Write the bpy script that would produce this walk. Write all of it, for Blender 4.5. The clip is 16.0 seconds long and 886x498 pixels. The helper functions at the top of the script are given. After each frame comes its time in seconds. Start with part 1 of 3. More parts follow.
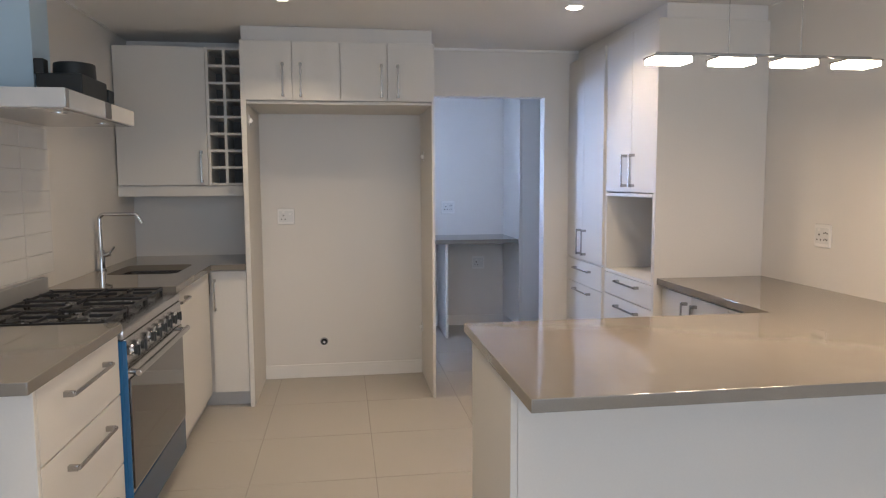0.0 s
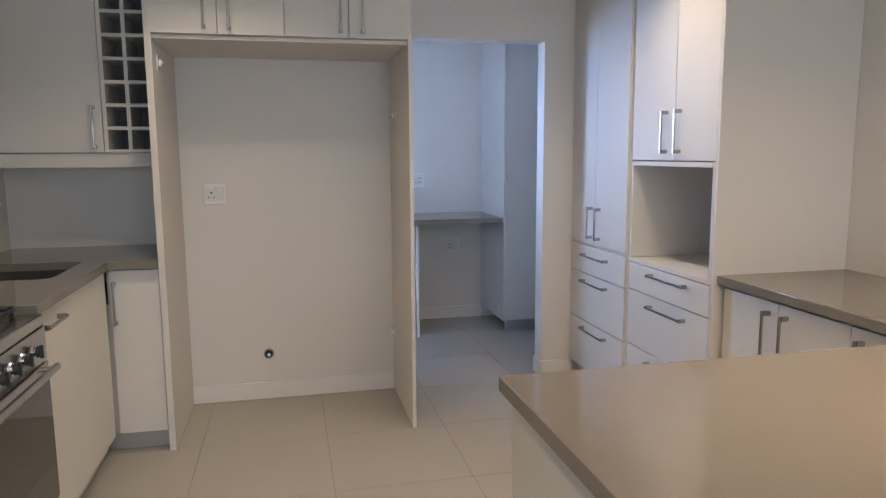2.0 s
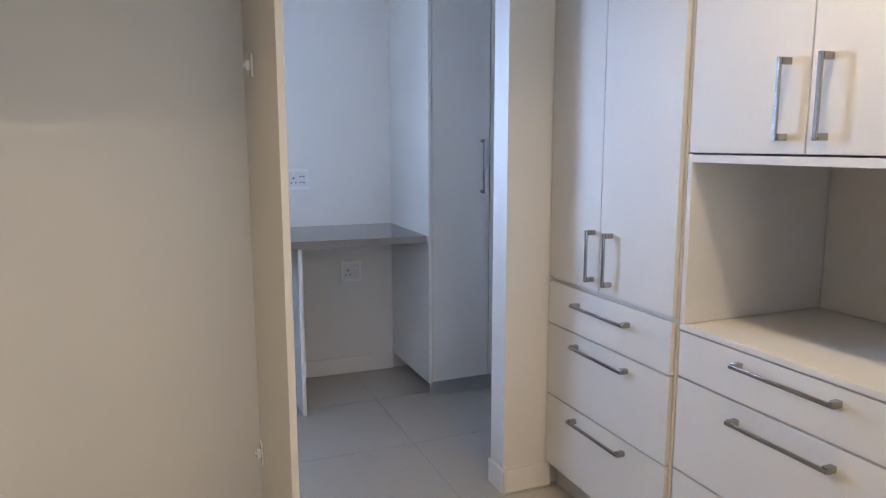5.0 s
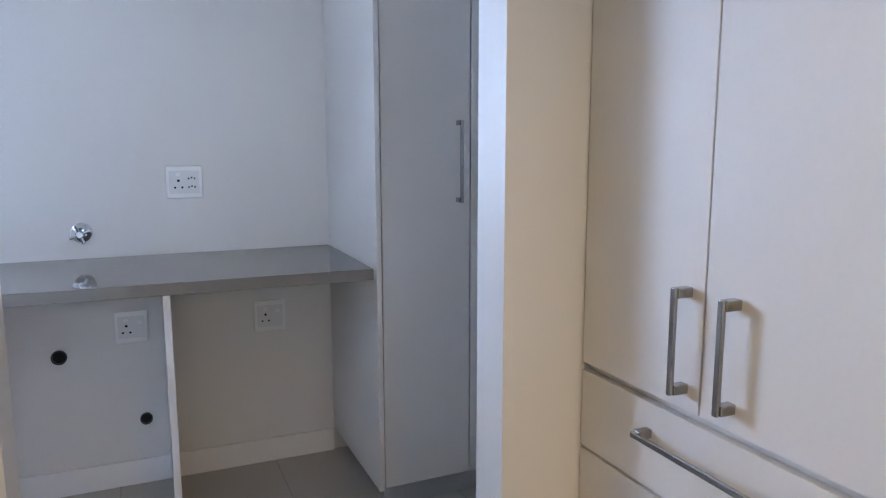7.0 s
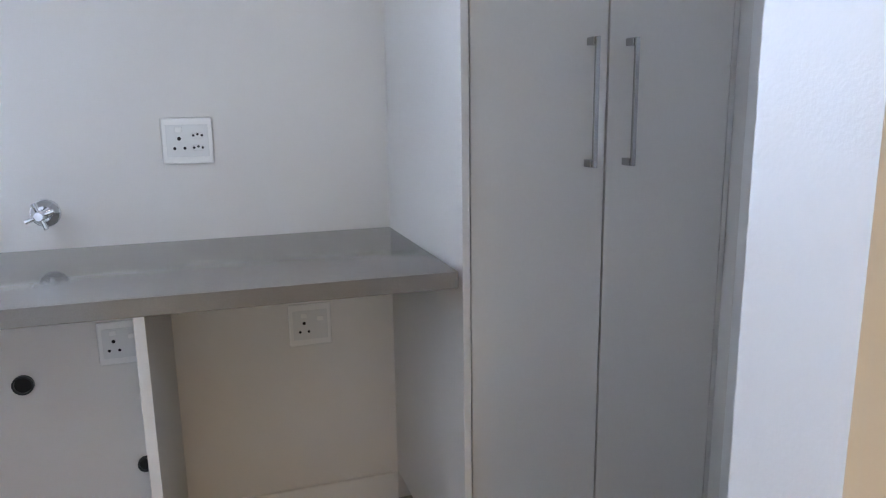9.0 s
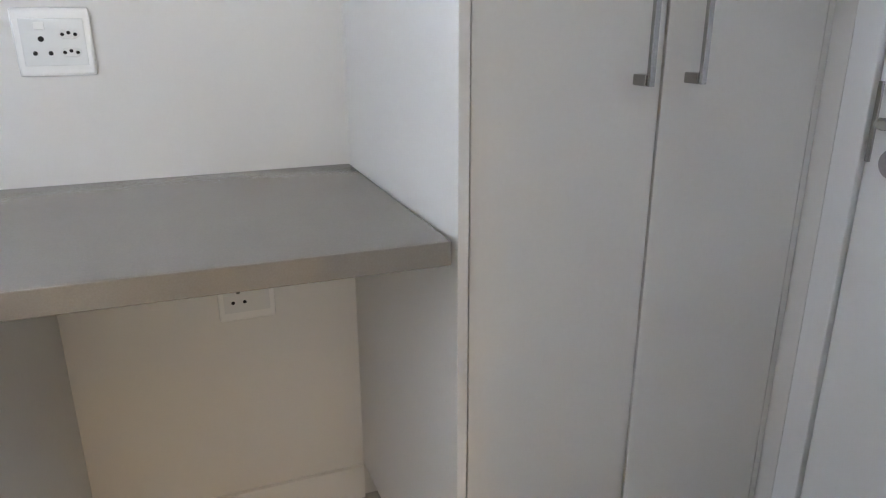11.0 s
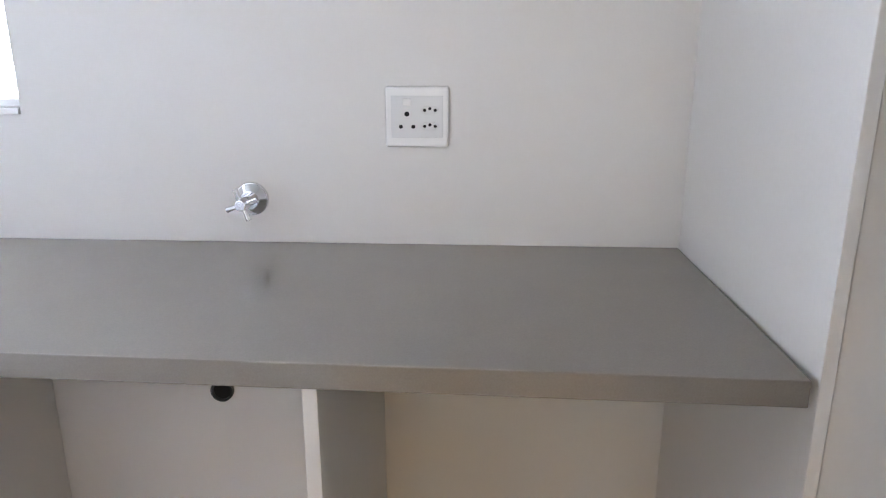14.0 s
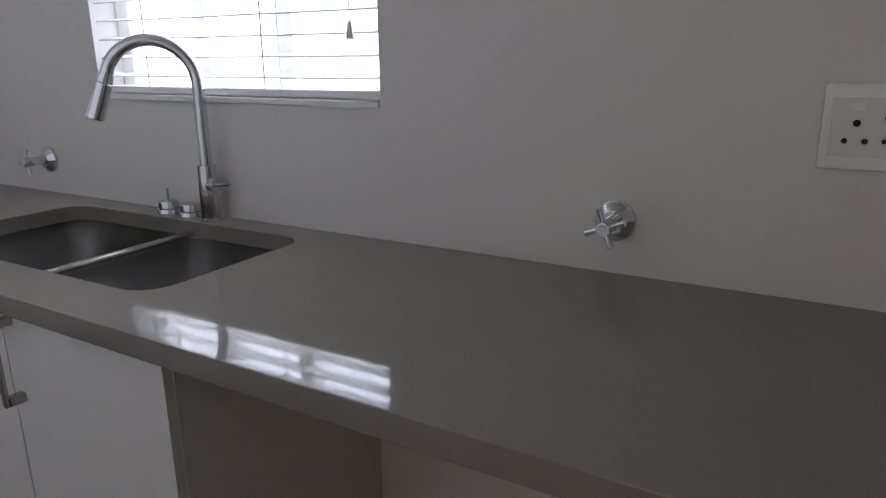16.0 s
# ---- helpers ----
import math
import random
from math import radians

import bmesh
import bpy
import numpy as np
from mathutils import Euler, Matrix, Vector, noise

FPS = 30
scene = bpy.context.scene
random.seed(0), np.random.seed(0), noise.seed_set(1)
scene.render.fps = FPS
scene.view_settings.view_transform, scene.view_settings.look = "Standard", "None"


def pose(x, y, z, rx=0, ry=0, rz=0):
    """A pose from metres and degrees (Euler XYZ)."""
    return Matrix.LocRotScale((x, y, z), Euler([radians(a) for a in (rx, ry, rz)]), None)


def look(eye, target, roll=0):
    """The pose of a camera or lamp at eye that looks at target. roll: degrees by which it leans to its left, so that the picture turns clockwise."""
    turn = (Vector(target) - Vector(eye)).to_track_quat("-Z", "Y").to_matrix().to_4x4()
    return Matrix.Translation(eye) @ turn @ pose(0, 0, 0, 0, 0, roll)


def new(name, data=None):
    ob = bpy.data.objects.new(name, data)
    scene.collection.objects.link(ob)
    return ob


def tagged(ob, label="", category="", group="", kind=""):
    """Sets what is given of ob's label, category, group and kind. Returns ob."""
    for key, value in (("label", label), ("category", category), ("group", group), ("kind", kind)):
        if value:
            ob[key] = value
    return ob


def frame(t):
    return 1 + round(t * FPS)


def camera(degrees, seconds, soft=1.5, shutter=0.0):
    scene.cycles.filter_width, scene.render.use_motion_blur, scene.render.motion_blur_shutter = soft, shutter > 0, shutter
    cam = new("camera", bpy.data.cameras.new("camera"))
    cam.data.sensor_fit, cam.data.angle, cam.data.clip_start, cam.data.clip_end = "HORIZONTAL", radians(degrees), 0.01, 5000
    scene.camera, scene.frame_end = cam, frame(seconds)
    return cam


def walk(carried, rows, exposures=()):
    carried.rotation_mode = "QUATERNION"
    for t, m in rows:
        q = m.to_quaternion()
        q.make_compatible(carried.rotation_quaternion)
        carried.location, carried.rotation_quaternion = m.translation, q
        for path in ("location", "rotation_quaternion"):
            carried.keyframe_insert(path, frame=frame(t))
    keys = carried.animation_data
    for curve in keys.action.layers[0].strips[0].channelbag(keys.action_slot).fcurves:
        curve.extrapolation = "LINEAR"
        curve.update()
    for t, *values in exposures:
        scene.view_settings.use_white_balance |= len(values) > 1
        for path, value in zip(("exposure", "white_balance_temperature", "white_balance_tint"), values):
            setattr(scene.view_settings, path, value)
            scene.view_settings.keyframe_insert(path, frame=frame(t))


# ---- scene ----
cam = camera(65.7, 16.0, soft=1.2)
PATH = [
    (0, (-0.183, -5.042, 1.42), (0.105, -3.072, 1.23), -0.3),
    (0.5, (-0.182, -4.812, 1.422), (0.137, -2.85, 1.197), -0.3),
    (1, (-0.15, -4.549, 1.424), (0.193, -2.592, 1.189), -0.4),
    (1.5, (-0.195, -4.249, 1.413), (0.18, -2.301, 1.164), -0.4),
    (2, (-0.191, -3.959, 1.398), (0.243, -2.026, 1.124), -0.4),
    (2.5, (-0.148, -3.68, 1.413), (0.329, -1.758, 1.129), -0.4),
    (3, (-0.142, -3.396, 1.413), (0.367, -1.483, 1.127), -0.4),
    (3.5, (-0.076, -3.109, 1.391), (0.493, -1.214, 1.099), -0.5),
    (4, (-0.022, -2.853, 1.405), (0.62, -0.983, 1.107), -0.3),
    (6.5, (0.539, -1.399, 1.337), (1.344, 0.407, 1.035), -0.1),
    (7, (0.69, -1.142, 1.322), (1.49, 0.666, 1.025), -0.1),
    (7.5, (0.752, -0.887, 1.298), (1.524, 0.932, 0.991), -0.0),
    (8, (0.829, -0.687, 1.283), (1.503, 1.171, 0.975), -0.0),
    (10.5, (0.964, 0.074, 1.224), (1.576, 1.885, 0.635), -0.4),
    (11, (1.026, 0.148, 1.221), (1.736, 1.909, 0.591), -0.2),
    (11.5, (1.063, 0.175, 1.246), (1.794, 1.924, 0.607), -0.0),
    (12, (1.082, 0.186, 1.254), (1.758, 1.96, 0.625), 0.2),
    (12.5, (1.073, 0.187, 1.266), (1.544, 2.034, 0.661), 0.3),
    (13, (1.052, 0.191, 1.285), (1.308, 2.085, 0.698), -0.0),
    (13.5, (1.008, 0.186, 1.303), (1.11, 2.102, 0.736), 0.2),
    (14, (0.976, 0.236, 1.3), (0.882, 2.162, 0.769), -0.1),
    (14.5, (0.937, 0.31, 1.284), (0.621, 2.216, 0.765), -0.2),
    (15, (0.869, 0.396, 1.291), (0.384, 2.261, 0.757), -0.3),
    (15.5, (0.82, 0.459, 1.278), (0.116, 2.257, 0.757), -0.2),
    (16, (0.787, 0.509, 1.292), (-0.139, 2.197, 0.748), -0.5),
]
EXPOSURES = [(0.0, -0.25, 6000, 12), (1.0, -0.3, 5950, 12), (2.5, -0.33, 5900, 11), (3.0, -0.22, 5900, 11), (4.0, -0.13, 5950, 10), (6.5, -0.18, 6500, 10), (8.0, -0.21, 6700, 11), (10.5, 0.38, 8000, 8),
             (12.5, 0.38, 8150, 9), (14.0, 0.32, 8150, 12), (14.6, 0.1, 8250, 13), (15.0, -0.24, 8500, 13), (15.5, -0.98, 8900, 14), (16.0, -1.56, 8900, 15)]
walk(cam, [(t, look(eye, target, roll)) for t, eye, target, roll in PATH], EXPOSURES)

# ---- world and light ----
world = bpy.data.worlds.new("world")
scene.world = world
world.use_nodes = True
wn = world.node_tree
sky = wn.nodes.new("ShaderNodeTexSky")
sky.sky_type, sky.sun_disc = "NISHITA", False
sky.sun_elevation, sky.sun_rotation = radians(48), radians(200)
wn.links.new(sky.outputs["Color"], wn.nodes["Background"].inputs["Color"])
wn.nodes["Background"].inputs["Strength"].default_value = 0.12

sun = new("sun", bpy.data.lights.new("sun", "SUN"))
sun.data.energy, sun.data.angle, sun.data.color = 2.5, radians(0.6), (1, 0.95, 0.88)
sun.matrix_world = look((0, 30, 40), (-3, 0, 0))


def area_lamp(name, eye, target, w, h, watts, color):
    lamp = new(name, bpy.data.lights.new(name, "AREA"))
    lamp.data.shape, lamp.data.size, lamp.data.size_y = "RECTANGLE", w, h
    lamp.data.energy, lamp.data.color = watts, color
    lamp.matrix_world = look(eye, target)
    return lamp


WARM, WARMER, DAY = (1.0, 0.755, 0.47), (1.0, 0.64, 0.34), (0.49, 0.65, 1.0)
area_lamp("laundry_window_light", (-0.62, 1.9, 1.8), (-0.55, 0.9, 1.55), 1.7, 1.55, 560, DAY)
area_lamp("living_window_light", (0.3, -7.4, 1.3), (0.3, 0, 1.0), 2.9, 2.0, 60, (0.76, 0.88, 1.0))
# only the first two are known; the four further south are added unseen
DOWNLIGHTS = [(1.12, -1.25), (-0.48, -1.25), (-0.48, -3.4), (1.12, -4.6), (-0.48, -5.6), (1.12, -6.4)]
for dx, dy in DOWNLIGHTS:
    spot = area_lamp("downlight_glow", (dx, dy, 2.385), (dx, dy, 0), 0.09, 0.09, 7.6, WARM)
    spot.data.spread = radians(125)
PENDANTS = [0.872, 1.092, 1.316, 1.545]
for px in PENDANTS:
    area_lamp("pendant_glow", (px, -2.9, 1.795), (px, -2.9, 0), 0.12, 0.07, 4.0, WARMER)


# ---- materials ----
def material(name, color, rough=0.5, metal=0.0, var=0.06, scale=6.0, grain=0.0, grain_scale=300.0, bump=0.0, coat=0.0):
    """A principled surface with slow stains, fine grain and a fine relief."""
    m = bpy.data.materials.new(name)
    m.use_nodes = True
    nt = m.node_tree
    b = nt.nodes["Principled BSDF"]
    b.inputs["Metallic"].default_value = metal
    b.inputs["Coat Weight"].default_value = coat
    co = nt.nodes.new("ShaderNodeTexCoord")
    n1 = nt.nodes.new("ShaderNodeTexNoise")
    n1.inputs["Scale"].default_value, n1.inputs["Detail"].default_value = scale, 5
    n2 = nt.nodes.new("ShaderNodeTexNoise")
    n2.inputs["Scale"].default_value, n2.inputs["Detail"].default_value = grain_scale, 2
    for n in (n1, n2):
        nt.links.new(co.outputs["Object"], n.inputs["Vector"])
    add = nt.nodes.new("ShaderNodeMath")
    add.operation = "MULTIPLY_ADD"
    nt.links.new(n2.outputs["Fac"], add.inputs[0])
    add.inputs[1].default_value = grain
    mr = nt.nodes.new("ShaderNodeMapRange")
    mr.inputs["To Min"].default_value, mr.inputs["To Max"].default_value = 1 - var - grain / 2, 1 + var - grain / 2
    nt.links.new(n1.outputs["Fac"], mr.inputs["Value"])
    nt.links.new(mr.outputs["Result"], add.inputs[2])
    hue = nt.nodes.new("ShaderNodeHueSaturation")
    hue.inputs["Color"].default_value = (*color, 1)
    nt.links.new(add.outputs[0], hue.inputs["Value"])
    nt.links.new(hue.outputs["Color"], b.inputs["Base Color"])
    rr = nt.nodes.new("ShaderNodeMapRange")
    rr.inputs["To Min"].default_value, rr.inputs["To Max"].default_value = max(0.02, rough * 0.85), min(1, rough * 1.15)
    nt.links.new(n1.outputs["Fac"], rr.inputs["Value"])
    nt.links.new(rr.outputs["Result"], b.inputs["Roughness"])
    if bump:
        bp = nt.nodes.new("ShaderNodeBump")
        bp.inputs["Strength"].default_value, bp.inputs["Distance"].default_value = bump, 0.002
        nt.links.new(n2.outputs["Fac"], bp.inputs["Height"])
        nt.links.new(bp.outputs["Normal"], b.inputs["Normal"])
    return m


def glow(name, color, strength):
    m = bpy.data.materials.new(name)
    m.use_nodes = True
    b = m.node_tree.nodes["Principled BSDF"]
    b.inputs["Base Color"].default_value = (*color, 1)
    b.inputs["Emission Color"].default_value = (*color, 1)
    b.inputs["Emission Strength"].default_value = strength
    return m


PAINT = material("greige_wall_paint", (0.71, 0.685, 0.65), 0.46, var=0.025, scale=1.6, grain=0.03, grain_scale=220, bump=0.12)
WHITE = material("white_ceiling_paint", (0.78, 0.77, 0.75), 0.7, var=0.02, scale=1.2, grain=0.02, bump=0.08)
SKIRT = material("white_enamel", (0.78, 0.76, 0.73), 0.36, var=0.03, scale=4)
CAB = material("greige_melamine", (0.67, 0.645, 0.605), 0.58, var=0.02, scale=3, grain=0.05, grain_scale=120, bump=0.05)
CARCASS = material("cabinet_carcass", (0.62, 0.59, 0.55), 0.45, var=0.03, scale=3)
# dark tone of the shade painted inside the wine rack's holes
RACK_SHADE = material("rack_hole_shade", (0.16, 0.15, 0.14), 0.7, var=0.1)
QUARTZ = material("grey_brown_quartz", (0.2, 0.18, 0.153), 0.045, var=0.05, scale=9, grain=0.22, grain_scale=420)
QUARTZ.node_tree.nodes["Principled BSDF"].inputs["IOR"].default_value = 1.6
TILE = material("beige_porcelain", (0.42, 0.393, 0.353), 0.4, var=0.05, scale=3.5, grain=0.08, grain_scale=160, bump=0.04)
GROUT = material("grey_grout", (0.3, 0.28, 0.25), 0.9, var=0.12, scale=30)
WTILE = material("white_glazed_tile", (0.74, 0.73, 0.71), 0.12, var=0.03, scale=5)
CHROME = material("chrome", (0.66, 0.67, 0.69), 0.07, 1.0, var=0.03)
NICKEL = material("brushed_nickel", (0.42, 0.41, 0.4), 0.21, 1.0, var=0.06, scale=30, grain=0.1)
STEEL = material("brushed_steel", (0.52, 0.51, 0.5), 0.22, 1.0, var=0.06, scale=12, grain=0.15, grain_scale=90)
PLINTH = material("silver_plinth", (0.5, 0.5, 0.5), 0.35, 0.6, var=0.05, scale=8)
IRON = material("black_cast_iron", (0.012, 0.012, 0.013), 0.42, var=0.2, scale=30, grain=0.2, bump=0.2)
BLACK = material("black_plastic", (0.014, 0.018, 0.02), 0.42, var=0.1, scale=15)
HOLE = material("dark_hole", (0.01, 0.01, 0.01), 0.9, var=0.1)
GLASSB = material("dark_oven_glass", (0.025, 0.022, 0.02), 0.06, var=0.1, coat=0.5)
FILM = material("blue_protective_film", (0.012, 0.055, 0.125), 0.2, var=0.12, scale=9)
FILM3 = material("blue_film_edge", (0.02, 0.12, 0.28), 0.2, var=0.1, scale=9)
FILM2 = material("pale_blue_film_on_steel", (0.52, 0.68, 0.8), 0.3, 0.0, var=0.08, scale=5)
PLASTIC = material("white_socket_plastic", (0.82, 0.81, 0.79), 0.21, var=0.02)
PLASTIC2 = material("outlet_plastic", (0.72, 0.72, 0.71), 0.21, var=0.02)
CLEARP = material("translucent_plastic", (0.88, 0.88, 0.87), 0.2, var=0.05)
HOODW = material("white_film_on_hood", (0.7, 0.69, 0.67), 0.35, var=0.08, scale=10)
PVC = material("white_window_frame", (0.8, 0.8, 0.8), 0.35, var=0.03)
SLAT = material("white_blind_slat", (0.82, 0.82, 0.8), 0.4, var=0.03, grain=0.04)
CORD = material("grey_cord", (0.35, 0.35, 0.34), 0.8, var=0.1)
DOORP = material("white_door_paint", (0.78, 0.775, 0.76), 0.36, var=0.025, scale=3)
LED = glow("warm_led", (1.0, 0.84, 0.64), 42.0)
EARTH = material("dry_ground", (0.3, 0.27, 0.2), 0.95, var=0.3, scale=0.6, grain=0.3, grain_scale=20)
HEDGE = material("garden_leaf", (0.09, 0.13, 0.05), 0.7, var=0.4, scale=7)
GARDENW = material("garden_wall_plaster", (0.62, 0.6, 0.56), 0.8, var=0.1, scale=2, grain=0.1)
GLASS = bpy.data.materials.new("clear_glass")
GLASS.use_nodes = True
gb = GLASS.node_tree.nodes["Principled BSDF"]
gb.inputs["Transmission Weight"].default_value, gb.inputs["Roughness"].default_value = 1.0, 0.0
gb.inputs["IOR"].default_value = 1.45

# ---- building helpers ----
BASE = {}


def thing(name, label, category, base, group="", kind=""):
    """An empty at the base of a thing, which parents its parts."""
    ob = new(name)
    ob.empty_display_size = 0.05
    ob.location = base
    BASE[ob] = Vector(base)
    return tagged(ob, label, category, group, kind)


def add_box(bm, x0, x1, y0, y1, z0, z1, bevel=0.0, seg=2):
    t = bmesh.new()
    bmesh.ops.create_cube(t, size=1)
    for v in t.verts:
        v.co = Vector(((x0, x1)[v.co.x > 0], (y0, y1)[v.co.y > 0], (z0, z1)[v.co.z > 0]))
    if bevel:
        bmesh.ops.bevel(t, geom=t.edges[:], offset=bevel, segments=seg, affect="EDGES", profile=0.5)
    join(bm, t)


def add_rod(bm, a, b, r, r2=None, n=24, bevel=0.0):
    """A round bar from a to b."""
    a, b = Vector(a), Vector(b)
    t = bmesh.new()
    bmesh.ops.create_cone(t, cap_ends=True, segments=n, radius1=r, radius2=r if r2 is None else r2, depth=(b - a).length)
    if bevel:
        rim = [e for e in t.edges if abs(e.verts[0].co.z - e.verts[1].co.z) < 1e-6]
        bmesh.ops.bevel(t, geom=rim, offset=bevel, segments=2, affect="EDGES", profile=0.5)
    turn = (b - a).to_track_quat("Z", "Y").to_matrix().to_4x4()
    bmesh.ops.transform(t, matrix=Matrix.Translation((a + b) / 2) @ turn, verts=t.verts)
    join(bm, t)


def add_tube(bm, pts, r, n=24):
    """A round tube along a line of points."""
    pts = [Vector(p) for p in pts]
    rings, side = [], None
    for i, p in enumerate(pts):
        d = (pts[min(i + 1, len(pts) - 1)] - pts[max(i - 1, 0)]).normalized()
        if side is None:
            side = d.orthogonal().normalized()
        side = (side - d * side.dot(d)).normalized()
        up = d.cross(side)
        rings.append([bm.verts.new(p + r * (math.cos(k * math.tau / n) * side + math.sin(k * math.tau / n) * up)) for k in range(n)])
    for a, b in zip(rings, rings[1:]):
        for k in range(n):
            bm.faces.new((a[k], a[(k + 1) % n], b[(k + 1) % n], b[k]))
    bm.faces.new(rings[0][::-1])
    bm.faces.new(rings[-1])


def join(bm, t):
    me = bpy.data.meshes.new("t")
    t.to_mesh(me)
    t.free()
    bm.from_mesh(me)
    bpy.data.meshes.remove(me)


def finish(name, bm, mat, parent=None, smooth=True, label=""):
    """A mesh object of bm's world places, under its thing."""
    top = parent
    while top is not None and top not in BASE:
        top = top.parent
    if top is not None:
        bmesh.ops.translate(bm, vec=-BASE[top], verts=bm.verts)
    bmesh.ops.recalc_face_normals(bm, faces=bm.faces)
    me = bpy.data.meshes.new(name)
    bm.to_mesh(me)
    bm.free()
    me.materials.append(mat)
    if smooth:
        for p in me.polygons:
            p.use_smooth = True
        me.set_sharp_from_angle(angle=radians(20))
    ob = new(name, me)
    ob.parent = parent
    if label:
        ob["label"] = label
    return ob


def box(name, parent, mat, x0, x1, y0, y1, z0, z1, bevel=0.0015, label=""):
    bm = bmesh.new()
    add_box(bm, x0, x1, y0, y1, z0, z1, bevel)
    return finish(name, bm, mat, parent, label=label)


def boxes(name, parent, mat, rows, bevel=0.0015, label=""):
    bm = bmesh.new()
    for r in rows:
        add_box(bm, *r, bevel)
    return finish(name, bm, mat, parent, label=label)


def structure(name, mat, rows, label, category, bevel=0.0):
    ob = boxes(name, None, mat, rows, bevel)
    return tagged(ob, label, category, kind="structure")


def rounded(x0, x1, y0, y1, r, n=8):
    out = []
    for cx, cy, a in ((x1 - r, y1 - r, 0), (x0 + r, y1 - r, 90), (x0 + r, y0 + r, 180), (x1 - r, y0 + r, 270)):
        for i in range(n + 1):
            w = radians(a + 90 * i / n)
            out.append((cx + r * math.cos(w), cy + r * math.sin(w)))
    return out


def slab(name, parent, mat, outer, holes, z0, z1, bevel=0.003):
    """A worktop of that outline with holes through it."""
    bm = bmesh.new()
    for ring in (outer, *holes):
        vs = [bm.verts.new((x, y, z1)) for x, y in ring]
        for a, b in zip(vs, vs[1:] + vs[:1]):
            bm.edges.new((a, b))
    bmesh.ops.triangle_fill(bm, edges=bm.edges[:], use_beauty=True, use_dissolve=False)
    ext = bmesh.ops.extrude_face_region(bm, geom=bm.faces[:])
    vs = [g for g in ext["geom"] if isinstance(g, bmesh.types.BMVert)]
    bmesh.ops.translate(bm, vec=(0, 0, z0 - z1), verts=vs)
    bmesh.ops.recalc_face_normals(bm, faces=bm.faces)
    sharp = [e for e in bm.edges if len(e.link_faces) == 2 and e.calc_face_angle() > 0.8]
    bmesh.ops.bevel(bm, geom=sharp, offset=bevel, segments=2, affect="EDGES", profile=0.5)
    return finish(name, bm, mat, parent)


def handle(parent, a, b, out, mat=None, w=0.011, d=0.03):
    """A bow handle: two square feet and a flat bar, from a to b on the door's face, standing off along out."""
    a, b, o = Vector(a), Vector(b), Vector(out)
    run = (b - a).normalized()
    side = run.cross(o)
    bm = bmesh.new()

    def block(p, q, half, t):
        c = [p + s * half for s in (-side, side)] + [q + s * half for s in (-side, side)]
        lo = [min(v[i] for v in c) for i in range(3)]
        hi = [max(v[i] for v in c) for i in range(3)]
        for i in range(3):
            if hi[i] - lo[i] < t:
                m = (hi[i] + lo[i]) / 2
                lo[i], hi[i] = m - t / 2, m + t / 2
        add_box(bm, lo[0], hi[0], lo[1], hi[1], lo[2], hi[2], 0.0015)

    for p, s in ((a, 1), (b, -1)):
        c = p + run * s * 0.009
        block(c, c + o * d, w * 0.75, 0.017)
    block(a + o * (d + 0.003), b + o * (d + 0.003), w * 0.5, 0.008)
    return finish("handle", bm, mat or NICKEL, parent, label="brushed nickel bow handle")


def front(name, parent, axis, at, out, u0, u1, z0, z1, grip=None, gap=0.0017, thick=0.018, mat=None):
    """A door or drawer front on the plane axis=at, facing out (+1 or -1), with its handle (u0, z0, u1, z1)."""
    lo, hi = sorted((at, at - out * thick))
    u0, u1 = sorted((u0, u1))
    if axis == "x":
        ob = box(name, parent, mat or CAB, lo, hi, u0 + gap, u1 - gap, z0 + gap, z1 - gap, 0.0012)
    else:
        ob = box(name, parent, mat or CAB, u0 + gap, u1 - gap, lo, hi, z0 + gap, z1 - gap, 0.0012)
    if grip:
        p, q, r, s = grip
        if axis == "x":
            handle(ob, (at, p, q), (at, r, s), (out, 0, 0))
        else:
            handle(ob, (p, at, q), (r, at, s), (0, out, 0))
    return ob


# ---- the shell ----
WX0, WX1, WY, LY = -1.62, 2.19, 0.015, 1.68
CEIL = 2.4
structure("wall_north", PAINT, [(WX0, 0.478, WY, 0.13, 0, CEIL), (1.332, 2.19, WY, 0.13, 0, CEIL), (0.478, 1.332, WY, 0.13, 2.057, CEIL)],
          "greige painted wall with a plain doorway", "wall")
structure("wall_west", PAINT, [(-1.77, WX0, -7.6, 1.82, 0, CEIL)], "plain greige painted kitchen wall", "wall")
structure("wall_east", PAINT, [(WX1, 2.34, -7.6, 0.13, 0, CEIL)], "plain greige painted kitchen wall", "wall")
structure("wall_south", PAINT, [(-1.77, -1.2, -7.75, -7.6, 0, CEIL), (1.8, 2.34, -7.75, -7.6, 0, CEIL), (-1.2, 1.8, -7.75, -7.6, 2.3, CEIL), (-1.2, 1.8, -7.75, -7.6, 0, 0.3)],
          "greige wall with a wide window opening", "wall")
WIN = (-0.912, -0.011, 1.2, 2.1)
structure("wall_laundry_north", PAINT, [(-1.77, WIN[0], LY, 1.83, 0, CEIL), (WIN[1], 2.28, LY, 1.83, 0, CEIL),
          (WIN[0], WIN[1], LY, 1.83, 0, WIN[2]), (WIN[0], WIN[1], LY, 1.83, WIN[3], CEIL)], "pale painted laundry wall with a window", "wall")
structure("wall_laundry_east", PAINT, [(2.13, 2.28, 1.02, LY, 0, CEIL), (2.13, 2.28, 0.13, 0.17, 0, CEIL), (2.13, 2.28, 0.17, 1.02, 2.09, CEIL)],
          "pale painted laundry wall around a door", "wall")
structure("ceiling", WHITE, [(-1.77, 2.34, -7.75, 1.83, CEIL, 2.52)], "smooth white painted ceiling", "ceiling")
